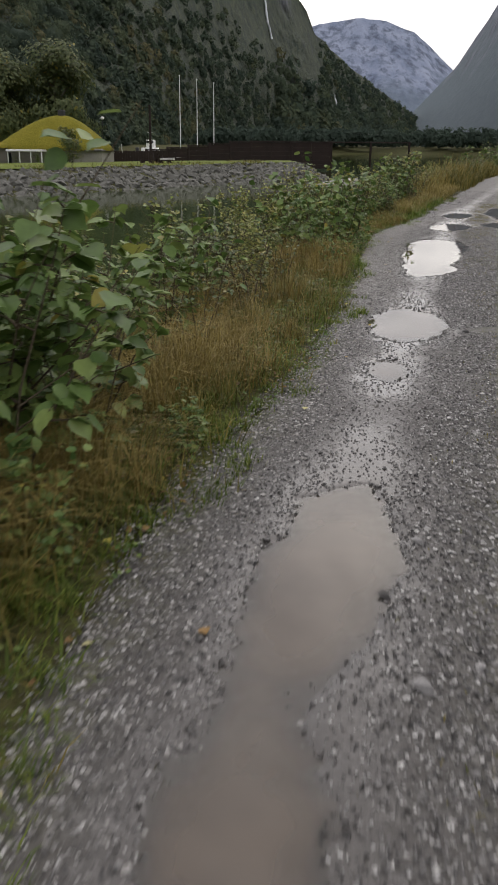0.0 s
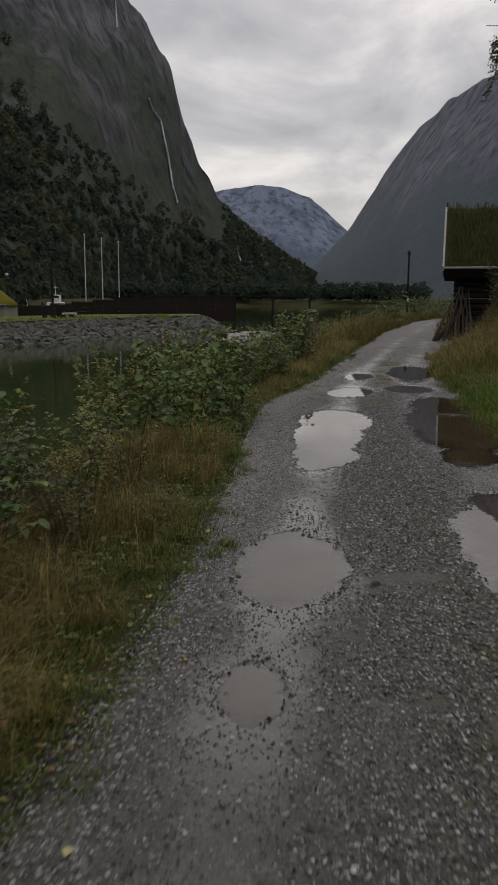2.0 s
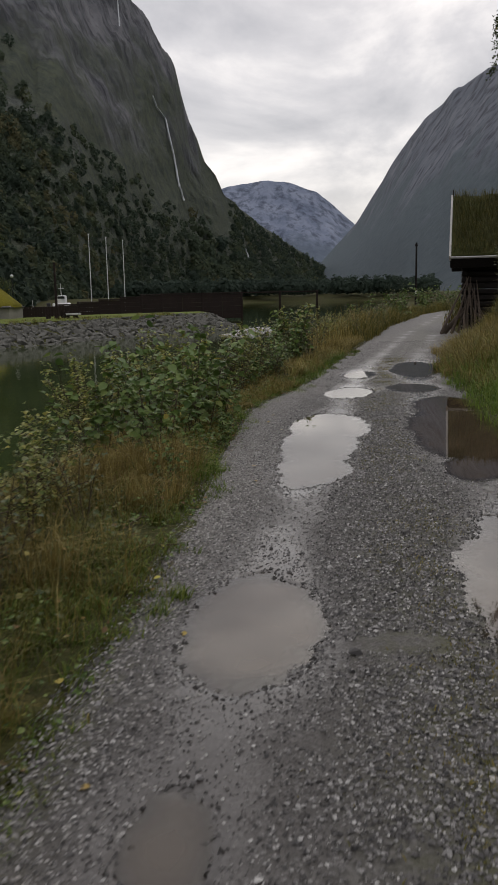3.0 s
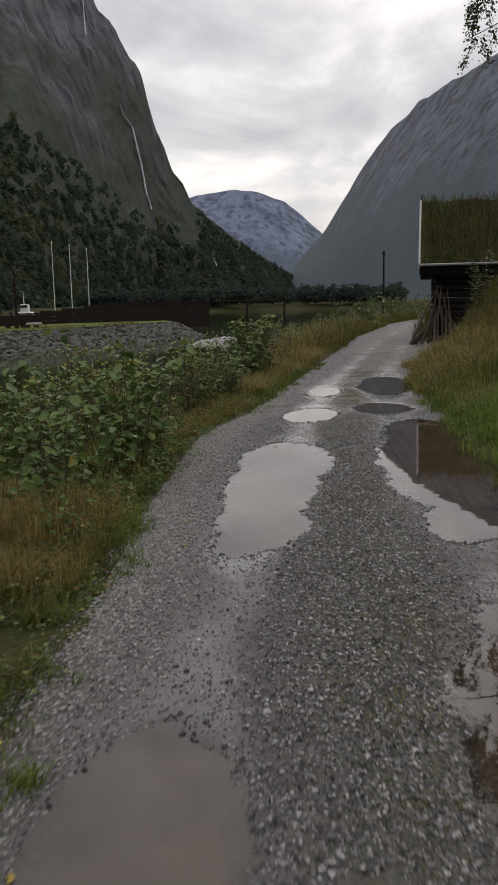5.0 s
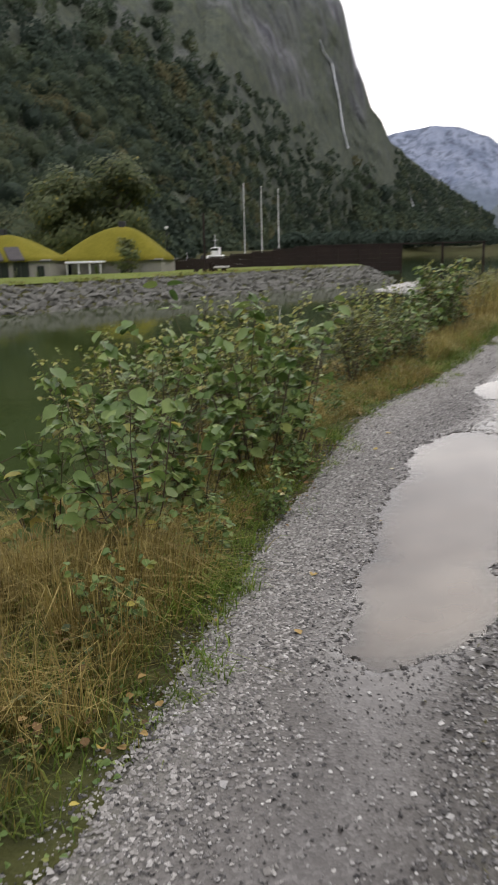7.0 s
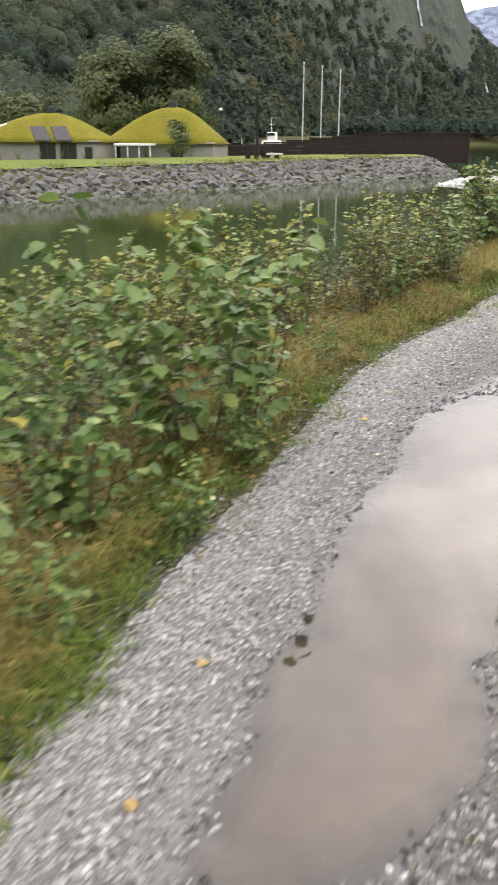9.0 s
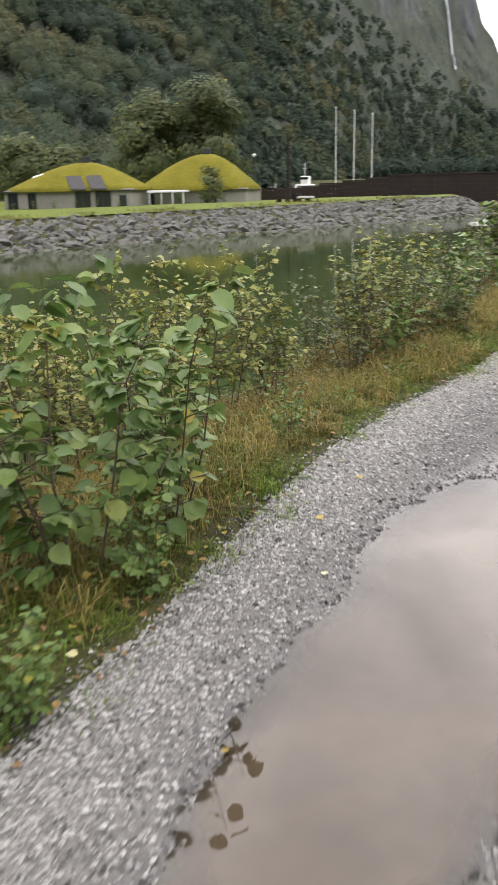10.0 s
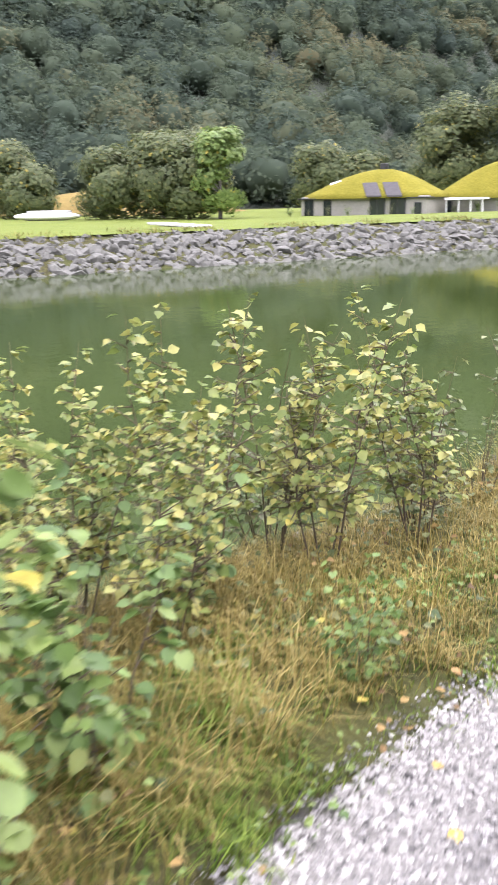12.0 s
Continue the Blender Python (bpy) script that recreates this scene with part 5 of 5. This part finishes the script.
# plan of the verge: kind, distance from the road's edge, way along it, scale
VERGE = [("h", 0.12, 12.3, 0.32), ("h", 0.2, 11.4, 0.38), ("h", 0.15, 13.15, 0.42), ("h", 0.3, 3.2, 0.38), ("h", 0.15, 4.4, 0.3), ("h", 0.35, 10.6, 0.34), ("h", 0.3, 15.0, 0.35),
         ("h", 0.62, 3.45, 1.2), ("h", 0.85, 2.95, 1.2), ("h", 0.6, 4.2, 0.95), ("h", 0.95, 4.0, 1.4), ("h", 0.9, 4.7, 1.05), ("h", 1.5, 5.2, 1.15), ("d", 1.05, 5.5, 0.8),
         ("h", 1.6, 6.3, 0.95), ("d", 1.3, 6.9, 0.85), ("h", 1.9, 7.5, 0.95), ("w", 0.8, 6.3, 0.85), ("d", 1.4, 8.2, 0.85), ("p", 1.25, 8.9, 0.7), ("d", 1.7, 9.3, 0.95), ("w", 0.75, 8.2, 0.8),
         ("w", 0.8, 9.7, 0.85), ("d", 0.95, 8.5, 0.92), ("h", 1.1, 7.6, 0.92), ("d", 1.3, 7.9, 1.0), ("p", 1.0, 9.2, 0.72), ("d", 1.5, 6.1, 1.05), ("h", 1.2, 6.7, 0.95), ("d", 1.8, 8.8, 1.0), ("d", 2.1, 7.0, 1.15), ("h", 1.3, 4.9, 1.15), ("h", 1.1, 3.6, 1.35), ("d", 1.9, 5.6, 1.2), ("p", 2.2, 6.4, 1.1), ("d", 2.0, 8.0, 1.1), ("p", 1.15, 10.1, 0.66), ("d", 1.4, 10.6, 0.75),
         ("h", 0.62, 11.5, 0.92), ("h", 1.15, 11.7, 0.95), ("h", 0.5, 12.2, 0.76), ("d", 0.95, 12.5, 0.9), ("h", 0.45, 13.1, 1.08), ("h", 0.32, 13.6, 1.02), ("h", 1.15, 13.3, 1.0), ("p", 1.25, 14.5, 0.8),
         ("p", 1.4, 15.4, 0.98), ("p", 1.15, 15.8, 0.95), ("p", 1.1, 16.3, 0.95), ("d", 1.4, 16.7, 0.85), ("p", 0.9, 17.2, 0.88), ("h", 0.5, 14.2, 0.72), ("d", 0.9, 18.2, 0.85), ("h", 0.8, 18.9, 0.85),
         ("h", 0.9, 20.2, 0.9), ("p", 1.0, 14.9, 0.8), ("p", 1.5, 14.9, 0.9), ("p", 1.7, 14.6, 0.85), ("h", 1.2, 15.1, 0.6), ("d", 0.85, 16.9, 0.85), ("d", 1.0, 17.6, 0.95), ("p", 0.85, 18.0, 0.9), ("d", 0.9, 19.4, 0.95), ("h", 0.75, 17.5, 0.65), ("p", 1.3, 18.7, 0.9), ("d", 1.0, 21.0, 0.9), ("p", 2.0, 13.9, 0.9), ("p", 2.2, 15.2, 1.05), ("d", 2.1, 16.4, 1.0), ("p", 2.3, 14.6, 0.95), ("p", 1.75, 15.0, 0.95), ("p", 1.7, 16.1, 1.0)]
for k in range(44):
    yy = 17.5 + k * 0.64 + random.uniform(-0.3, 0.3)
    VERGE.append((random.choice("dddpphw"), random.uniform(0.5, 2.2), yy, random.uniform(0.62, 1.0)))
for k in range(9):
    VERGE.append((random.choice("dppd"), random.uniform(1.9, 2.9), 2.5 + k * 1.05 + random.uniform(-0.3, 0.3), random.uniform(0.75, 1.0)))
for kind, d, yy, sc in VERGE:
    xx = float(road_left(yy)) - d
    sc *= 0.93
    src = random.choice(KINDS[kind])
    ob = copy_thing(src, pose(xx, yy, float(ground_z(xx, yy)) - 0.02, random.uniform(-5, 5), random.uniform(-5, 5), random.uniform(0, 360)))
    ob.scale = (sc, sc, sc)
    ob["group"] = "shrubs on the river bank"
for k in range(15):
    yy = 43 + k * 3.2
    for side in (-1, 1):
        xx = float(road_left(yy)) - random.uniform(0.5, 2.0) if side < 0 else float(road_right(yy)) + random.uniform(0.3, 2.5)
        ob = copy_thing(random.choice(DULL + HAZEL), pose(xx, yy, float(ground_z(xx, yy)) - 0.05, 0, 0, random.uniform(0, 360)))
        sc = random.uniform(1.1, 1.7)
        ob.scale = (sc, sc, sc)
        ob["group"] = "shrubs by the bend"
for xx, yy, sc in ((8.5, 29.3, 1.35), (9.2, 28.7, 1.75), (9.9, 28.2, 2.0), (10.8, 27.6, 2.1), (7.9, 28.2, 0.95), (8.7, 27.2, 1.35), (9.7, 26.6, 1.6), (7.2, 26.2, 0.7), (8.0, 25.6, 1.0), (11.6, 27.0, 2.2), (9.0, 25.0, 1.1)):
    ob = copy_thing(random.choice(DULL), pose(xx, yy, float(ground_z(xx, yy)) - 0.05, random.uniform(-6, 6), random.uniform(-6, 6), random.uniform(0, 360)))
    ob.scale = (sc * 1.15, sc * 1.15, sc * 0.9)
    ob["label"], ob["group"] = "overgrown olive scrub on the bank before the hut", "scrub by the hut"
for k in range(11):
    xx, yy = -53.4 + k * 2.5, 93.6 if k < 7 else 98.2
    ob = copy_thing(random.choice(DULL + HAZEL), pose(xx, yy, float(ground_z(xx, yy)), 0, 0, random.uniform(0, 360)))
    sc = random.uniform(0.6, 1.1)
    ob.scale = (sc, sc, sc)
    ob["label"], ob["group"] = "dark green garden shrub against the pavilion", "shrubs by the pavilions"
for src in HAZEL + DULL + PALE + WEED:
    xx, yy = float(road_left(24)) - 1.2 - 0.2 * random.random(), 22 + 2.2 * random.random()
    src.matrix_basis = pose(xx, yy, float(ground_z(xx, yy)) - 0.02)
    src["group"] = "shrubs on the river bank"


# ---------------------------------------------------------------- grass
def sward(name, label, material, n, yr, dr, hr, wr, lean, side=-1, clump=0.5, bend=0.5, gaps=0.28):
    y = rng.uniform(*yr, n)
    d = rng.uniform(*dr, n)
    y = np.where(rng.uniform(size=n) < clump, np.round(y / 0.33) * 0.33 + rng.normal(0, 0.05, n), y)
    d = np.where(rng.uniform(size=n) < clump, np.round(d / 0.27) * 0.27 + rng.normal(0, 0.045, n), d)
    y, d = y + (vnoise(y * 2, d * 2, 5) - 0.5) * 0.3, d + (vnoise(y * 2.3, d * 2.3, 6) - 0.5) * 0.3
    x = road_left(y) - d if side < 0 else road_right(y) + d
    keep = fbm(x * 1.6, y * 1.6, 3, 77 + 5 * len(name)) > gaps
    x, y, d = x[keep], y[keep], d[keep]
    n = len(x)
    patch = (0.55 + 0.8 * vnoise(x * 1.1, y * 1.1, 78)) * np.clip(0.5 + d / 0.8, 0.5, 1)
    if side < 0:
        patch = patch * np.interp(y, [11.2, 12.6, 17.5, 20], [1, 0.6, 0.6, 1])
    inside = (x > road_left(y) - 0.08) & (x < road_right(y) + 0.05)
    z = np.where(inside, 0.0, ground_z(x, y)) - 0.01
    v, f = blades(x, y, z, rng.uniform(*hr, n) * patch, rng.uniform(*wr, n), rng.uniform(0.05, lean, n), rng.uniform(0, bend, n))
    tagged(new(name, np_mesh(name, v, f, material)), label, "grass", kind="stuff")


sward("edge_grass", "short green grass along the gravel edge", M_GREEN, 52000, (0.5, 26), (-0.06, 0.75), (0.05, 0.17), (0.002, 0.0045), 0.6)
sward("dry_grass", "tall golden dry grass on the verge", M_DRY, 24000, (2.6, 11.2), (0.32, 1.25), (0.24, 0.64), (0.0011, 0.0026), 0.35, clump=0.75, gaps=0.5, bend=0.9)
sward("autumn_grass", "brown autumn grass between the shrubs", M_TAWNY, 52000, (11.0, 30), (0.15, 1.9), (0.14, 0.46), (0.0013, 0.0028), 0.4, bend=0.9)
sward("verge_green", "fresh yellow-green grass beside the gravel", M_FRESH, 17000, (10.5, 25), (0.02, 0.75), (0.10, 0.30), (0.0018, 0.0036), 0.5, bend=0.9, gaps=0.42)
sward("bank_grass", "olive tangled grass on the river bank", M_OLIVE, 70000, (0.5, 32), (0.10, 2.5), (0.08, 0.34), (0.002, 0.004), 0.6, bend=0.9)
sward("far_verge", "brownish tall grass on the far verge", M_OLIVE, 24000, (30, 70), (0.0, 3.2), (0.3, 0.9), (0.006, 0.012), 0.4)
sward("reed_grass", "pale dry reeds on the far verge", M_TAWNY, 1800, (24, 46), (0.5, 2.0), (0.6, 1.2), (0.004, 0.009), 0.25)
sward("right_grass", "fresh green grass bank beside the track", M_FRESH, 34000, (8, 22), (0.0, 2.2), (0.10, 0.36), (0.003, 0.006), 0.6, 1, bend=0.9)
sward("right_tall_grass", "tall olive grass bank in front of the hut", M_MEADOW, 34000, (16, 31), (0.2, 5.5), (0.2, 0.55), (0.004, 0.008), 0.45, 1, bend=0.8)
sward("right_dry_grass", "tawny dry tussocks at the bend", M_DRY, 4500, (18.5, 26), (-0.1, 1.6), (0.25, 0.6), (0.003, 0.007), 0.5, 1, bend=0.9)
sward("bend_grass", "tall grass beyond the hut at the bend", M_OLIVE, 9000, (38.5, 60), (0.0, 2.6), (0.5, 1.5), (0.008, 0.016), 0.3, 1)


def low_plants(name, label, material, n, yr, dr, size):
    """Small broad leaves close to the soil: clover, plantain and seedlings, in patches."""
    y, d = rng.uniform(*yr, n), rng.uniform(*dr, n)
    x = road_left(y) - d
    keep = fbm(x * 2.2, y * 2.2, 3, 140 + len(name)) > 0.46
    x, y, d = x[keep], y[keep], d[keep]
    a = rng.uniform(0, 2 * math.pi, len(x))
    up = rng.uniform(0.0, 0.13, len(x)) * np.clip(d / 0.4, 0.25, 1)
    z = np.where(x > road_left(y) - 0.08, 0.0, ground_z(x, y)) + 0.012 + up
    way = np.stack([np.cos(a), np.sin(a), rng.uniform(-0.3, 0.5, len(x))], 1)
    v, f = leaves(np.stack([x, y, z], 1), way, rng.uniform(*size, len(x)), 0)
    tagged(new(name, np_mesh(name, v, f, material)), label, "plants", kind="stuff")


low_plants("verge_clover", "low green leaves in the grass by the gravel", M_HAZEL, 5200, (1.5, 20), (0.0, 0.8), (0.012, 0.032))
low_plants("verge_herbs", "dull broad herbs between grass and shrubs", M_DULL, 4500, (1.5, 20), (0.3, 1.8), (0.025, 0.055))
low_plants("leaf_litter", "brown fallen leaf litter under the shrubs", M_LITTER, 3500, (1.5, 20), (0.0, 1.6), (0.018, 0.04))


def crown_moss():
    """Short moss and grass on the crown between the ruts."""
    n = 42000
    y = rng.uniform(1.5, 24, n)
    u = rng.normal(0.54, 0.075, n)
    x = road_left(y) + u * (road_right(y) - road_left(y))
    z, f = road_z(x, y)
    keep = (f < -0.03) & (fbm(x * 3.5, y * 3.5, 4, 66) + rng.normal(0, 0.12, n) > 0.58)
    x, y, z = x[keep], y[keep], z[keep]
    n = len(x)
    v, f = blades(x, y, z - 0.002, rng.uniform(0.006, 0.020, n), rng.uniform(0.002, 0.004, n), rng.uniform(0.3, 0.9, n), rng.uniform(0, 0.5, n))
    tagged(new("crown_moss", np_mesh("crown_moss", v, f, M_OLIVE)), "short mossy growth between the ruts", "grass", kind="stuff")


crown_moss()


def bank_tufts():
    n = 9000
    s, q = rng.uniform(-60, 67, n), rng.uniform(1.5, 3.1, n)
    keep = fbm(s * 0.35, q * 0.8, 3, 55) > 0.47
    s, q = s[keep], q[keep]
    x, y = BANK_A[0] + q * BANK_N[0] + s * BANK_D[0], BANK_A[1] + q * BANK_N[1] + s * BANK_D[1]
    z = np.interp(q, [-2.2, 1.8, 3], [-2.15, -0.5, -0.36])
    v, f = blades(x, y, z, rng.uniform(0.12, 0.42, len(x)), rng.uniform(0.012, 0.022, len(x)), rng.uniform(0.2, 0.7, len(x)), rng.uniform(0, 0.6, len(x)))
    tagged(new("bank_tufts", np_mesh("bank_tufts", v, f, M_OLIVE)), "yellowish tufts on top of the stone bank", "grass", kind="stuff")


bank_tufts()

# ---------------------------------------------------------------- gravel and stones
PEB_V = np.array([(1, 0, 0), (-1, 0, 0), (0, 1, 0), (0, -1, 0), (0, 0, 1), (0, 0, -1)], float)
PEB_F = np.array([(0, 2, 4), (2, 1, 4), (1, 3, 4), (3, 0, 4), (2, 0, 5), (1, 2, 5), (3, 1, 5), (0, 3, 5)])


def gravel(n, yr, size, seed_keep, name):
    y = rng.uniform(*yr, n)
    u = rng.uniform(-0.05, 1.05, n)
    x = road_left(y) + u * (road_right(y) - road_left(y))
    z, f = road_z(x, y)
    track = in_rut(x, y)
    keep = (rng.uniform(size=n) > np.clip(track * 0.78 + np.interp(f, [-0.01, 0.03], [0, 0.97]), 0, 0.99)) & (fbm(x * 2.5, y * 2.5, 3, seed_keep) > 0.2)
    chips(x[keep], y[keep], z[keep], size, name, M_PEB, "loose wet grey gravel")


def chips(x, y, z, size, name, material, label):
    n = len(x)
    s = rng.uniform(*size, n) * rng.uniform(0.6, 1.15, n)
    jit = PEB_V[None] * rng.uniform(0.55, 1.2, (n, 6, 1)) + rng.normal(0, 0.16, (n, 6, 3))
    jit[:, :, 2] *= 0.62
    a = rng.uniform(0, 2 * math.pi, n)
    c, sn = np.cos(a)[:, None], np.sin(a)[:, None]
    vx, vy = jit[:, :, 0] * c - jit[:, :, 1] * sn, jit[:, :, 0] * sn + jit[:, :, 1] * c
    v = np.stack([x[:, None] + vx * s[:, None], y[:, None] + vy * s[:, None], z[:, None] + (jit[:, :, 2] + 0.2) * s[:, None]], -1)
    faces = (np.arange(n) * 6)[:, None, None] + PEB_F[None]
    ob = part(name, np_mesh(name, v.reshape(-1, 3), faces.reshape(-1, 3), material), ROAD)
    tagged(ob, label, kind="stuff")


def edge_chips():
    """Pale crushed stone left proud along the left edge."""
    n = 60000
    y = rng.uniform(1.5, 18, n)
    u = np.abs(rng.normal(0.05, 0.075, n)) - 0.02
    x = road_left(y) + u * (road_right(y) - road_left(y))
    z, f = road_z(x, y)
    keep = (f < 0.01) & (rng.uniform(size=n) < np.interp(y, [1.5, 8, 9.5, 11, 18], [0.1, 0.15, 0.4, 0.8, 0.7]))
    chips(x[keep], y[keep], z[keep], (0.006, 0.013), "crushed_stone", M_CHIP, "pale crushed stone at the road edge")


gravel(125000, (1.2, 9.0), (0.0035, 0.0100), 101, "gravel")
gravel(95000, (9.0, 17.0), (0.0035, 0.0105), 103, "gravel")
gravel(16000, (17.0, 30.0), (0.007, 0.014), 104, "gravel")
edge_chips()


def crown_gravel():
    """Coarse loose stone thrown up between the ruts."""
    n = 34000
    y = rng.uniform(1.3, 15, n)
    u = rng.normal(0.5, 0.12, n)
    x = road_left(y) + u * (road_right(y) - road_left(y))
    z, f = road_z(x, y)
    keep = (f < -0.02) & (in_rut(x, y) < 0.45) & (fbm(x * 2.0, y * 2.0, 3, 108) > 0.36)
    chips(x[keep], y[keep], z[keep] + 0.002, (0.006, 0.0135), "coarse_gravel", M_PEB, "coarse wet stones between the ruts")


crown_gravel()


def rim_stones():
    """Dark wet stones round the rims of the puddles."""
    n = 260000
    y = rng.uniform(1.5, 20, n)
    x = road_left(y) + rng.uniform(0, 1, n) * (road_right(y) - road_left(y))
    z, f = road_z(x, y)
    keep = (np.abs(f + 0.004) < 0.02) & (rng.uniform(size=n) < 0.16)
    chips(x[keep], y[keep], np.maximum(z[keep], PUDDLE_Z - 0.004), (0.006, 0.015), "rim_gravel", M_WETPEB, "dark wet stones at the puddle rims")


rim_stones()

STONES = []
for k in range(6):
    bm = bmesh.new()
    for _ in range(11):
        p = Vector((random.gauss(0, 1), random.gauss(0, 1), random.gauss(0, 1))).normalized()
        bm.verts.new((p.x, p.y * 0.8, p.z * 0.55))
    hull = bmesh.ops.convex_hull(bm, input=bm.verts[:])
    bmesh.ops.delete(bm, geom=[g for g in set(hull["geom_interior"]) if isinstance(g, bmesh.types.BMVert)], context="VERTS")
    STONES.append(bm)


def mat_stone():
    a = Mat("single_stone", 0.45, 0.5)
    base = a.ramp(a.each(), (0.0, (0.035, 0.032, 0.031)), (0.5, (0.10, 0.094, 0.09)), (0.9, (0.30, 0.29, 0.285)), (1.0, (0.5, 0.49, 0.47)))
    a.colour(a.mix(0.5, base, a.ramp(a.noise(90), (0.3, 0.6), (0.7, 1.3)), "MULTIPLY"))
    return a.bump(a.noise(200), 0.3, 0.004).m


M_STONE = mat_stone()
STONES = [bm_mesh("stone", bm, M_STONE) for bm in STONES]
for k in range(290):
    yy = 1.5 + 15.5 * random.random()
    xx = float(road_left(yy)) + random.random() * float(road_right(yy) - road_left(yy))
    zz, ff = road_z(np.array([xx]), np.array([yy]))
    if ff[0] > 0.05 and random.random() < 0.8:
        continue
    sz = random.uniform(0.012, 0.024)
    part("stone", STONES[k % 6], ROAD, m=pose(xx, yy, float(zz[0]) + sz * 0.2, random.uniform(-20, 20), random.uniform(-20, 20), random.uniform(0, 360)) @ Matrix.Scale(sz, 4))
for xx, yy, sz in ((1.208, 7.5, 0.045), (1.515, 10.71, 0.04), (1.737, 9.26, 0.04), (0.505, 3.66, 0.035), (0.36, 3.26, 0.035), (0.44, 2.74, 0.05)):
    part("stone", STONES[1], ROAD, m=pose(xx, yy, float(road_z(np.array([xx]), np.array([yy]))[0][0]) + 0.006, 0, 0, 40 * xx) @ Matrix.Scale(sz, 4))

for xx, yy, ln, tn in ((0.2, 8.95, 0.34, 35), (0.05, 9.6, 0.26, 60), (0.55, 13.9, 0.42, 28)):
    tw = thing("twig", "thin dark fallen twig at the verge", "twig", pose(xx, yy, 0.035, 0, 4, tn))
    v, f = tubes([([(-ln / 2, 0, 0), (0, 0.02, 0.02), (ln / 2, -0.01, 0.01)], [0.006, 0.005, 0.003]), ([(0, 0.02, 0.02), (ln * 0.2, 0.08, 0.03)], [0.004, 0.002])], 6)
    part("stick", np_mesh("stick", v, f, M_STEM, True), tw)

# fallen leaves on the gravel and the verge
M_FALLEN = Mat("fallen_leaf", 0.5, 0.3)
M_FALLEN = M_FALLEN.colour(M_FALLEN.ramp(M_FALLEN.each(), (0.0, (0.24, 0.14, 0.05)), (0.4, (0.38, 0.29, 0.06)), (0.75, (0.45, 0.42, 0.08)), (1.0, (0.5, 0.46, 0.3)))).m
LEAF_ME = np_mesh("fallen_leaf", LEAF_V * np.array([1, 1, 0.6]), LEAF_F, M_FALLEN, True)
SPOTS = [(0.79, 10.88), (0.49, 12.6), (-0.21, 2.98), (1.06, 12.34), (1.1, 13.45), (0.62, 14.9), (0.75, 15.2), (0.9, 14.8)]
SPOTS += [(float(road_left(w)) + random.uniform(-0.35, 0.3), w) for w in np.arange(2.2, 18, 0.62)]
for k, (xx, yy) in enumerate(SPOTS):
    zz = max(float(road_z(np.array([xx]), np.array([yy]))[0][0]), PUDDLE_Z) if xx > road_left(yy) else float(ground_z(xx, yy)) + 0.03
    thing("fallen_leaf", "yellow-brown fallen leaf on the verge", "leaf", pose(xx, yy, zz + 0.008, random.uniform(-15, 15), random.uniform(-15, 15), random.uniform(0, 360)) @ Matrix.Scale(random.uniform(0.028, 0.05), 4), "fallen leaves", me=LEAF_ME)
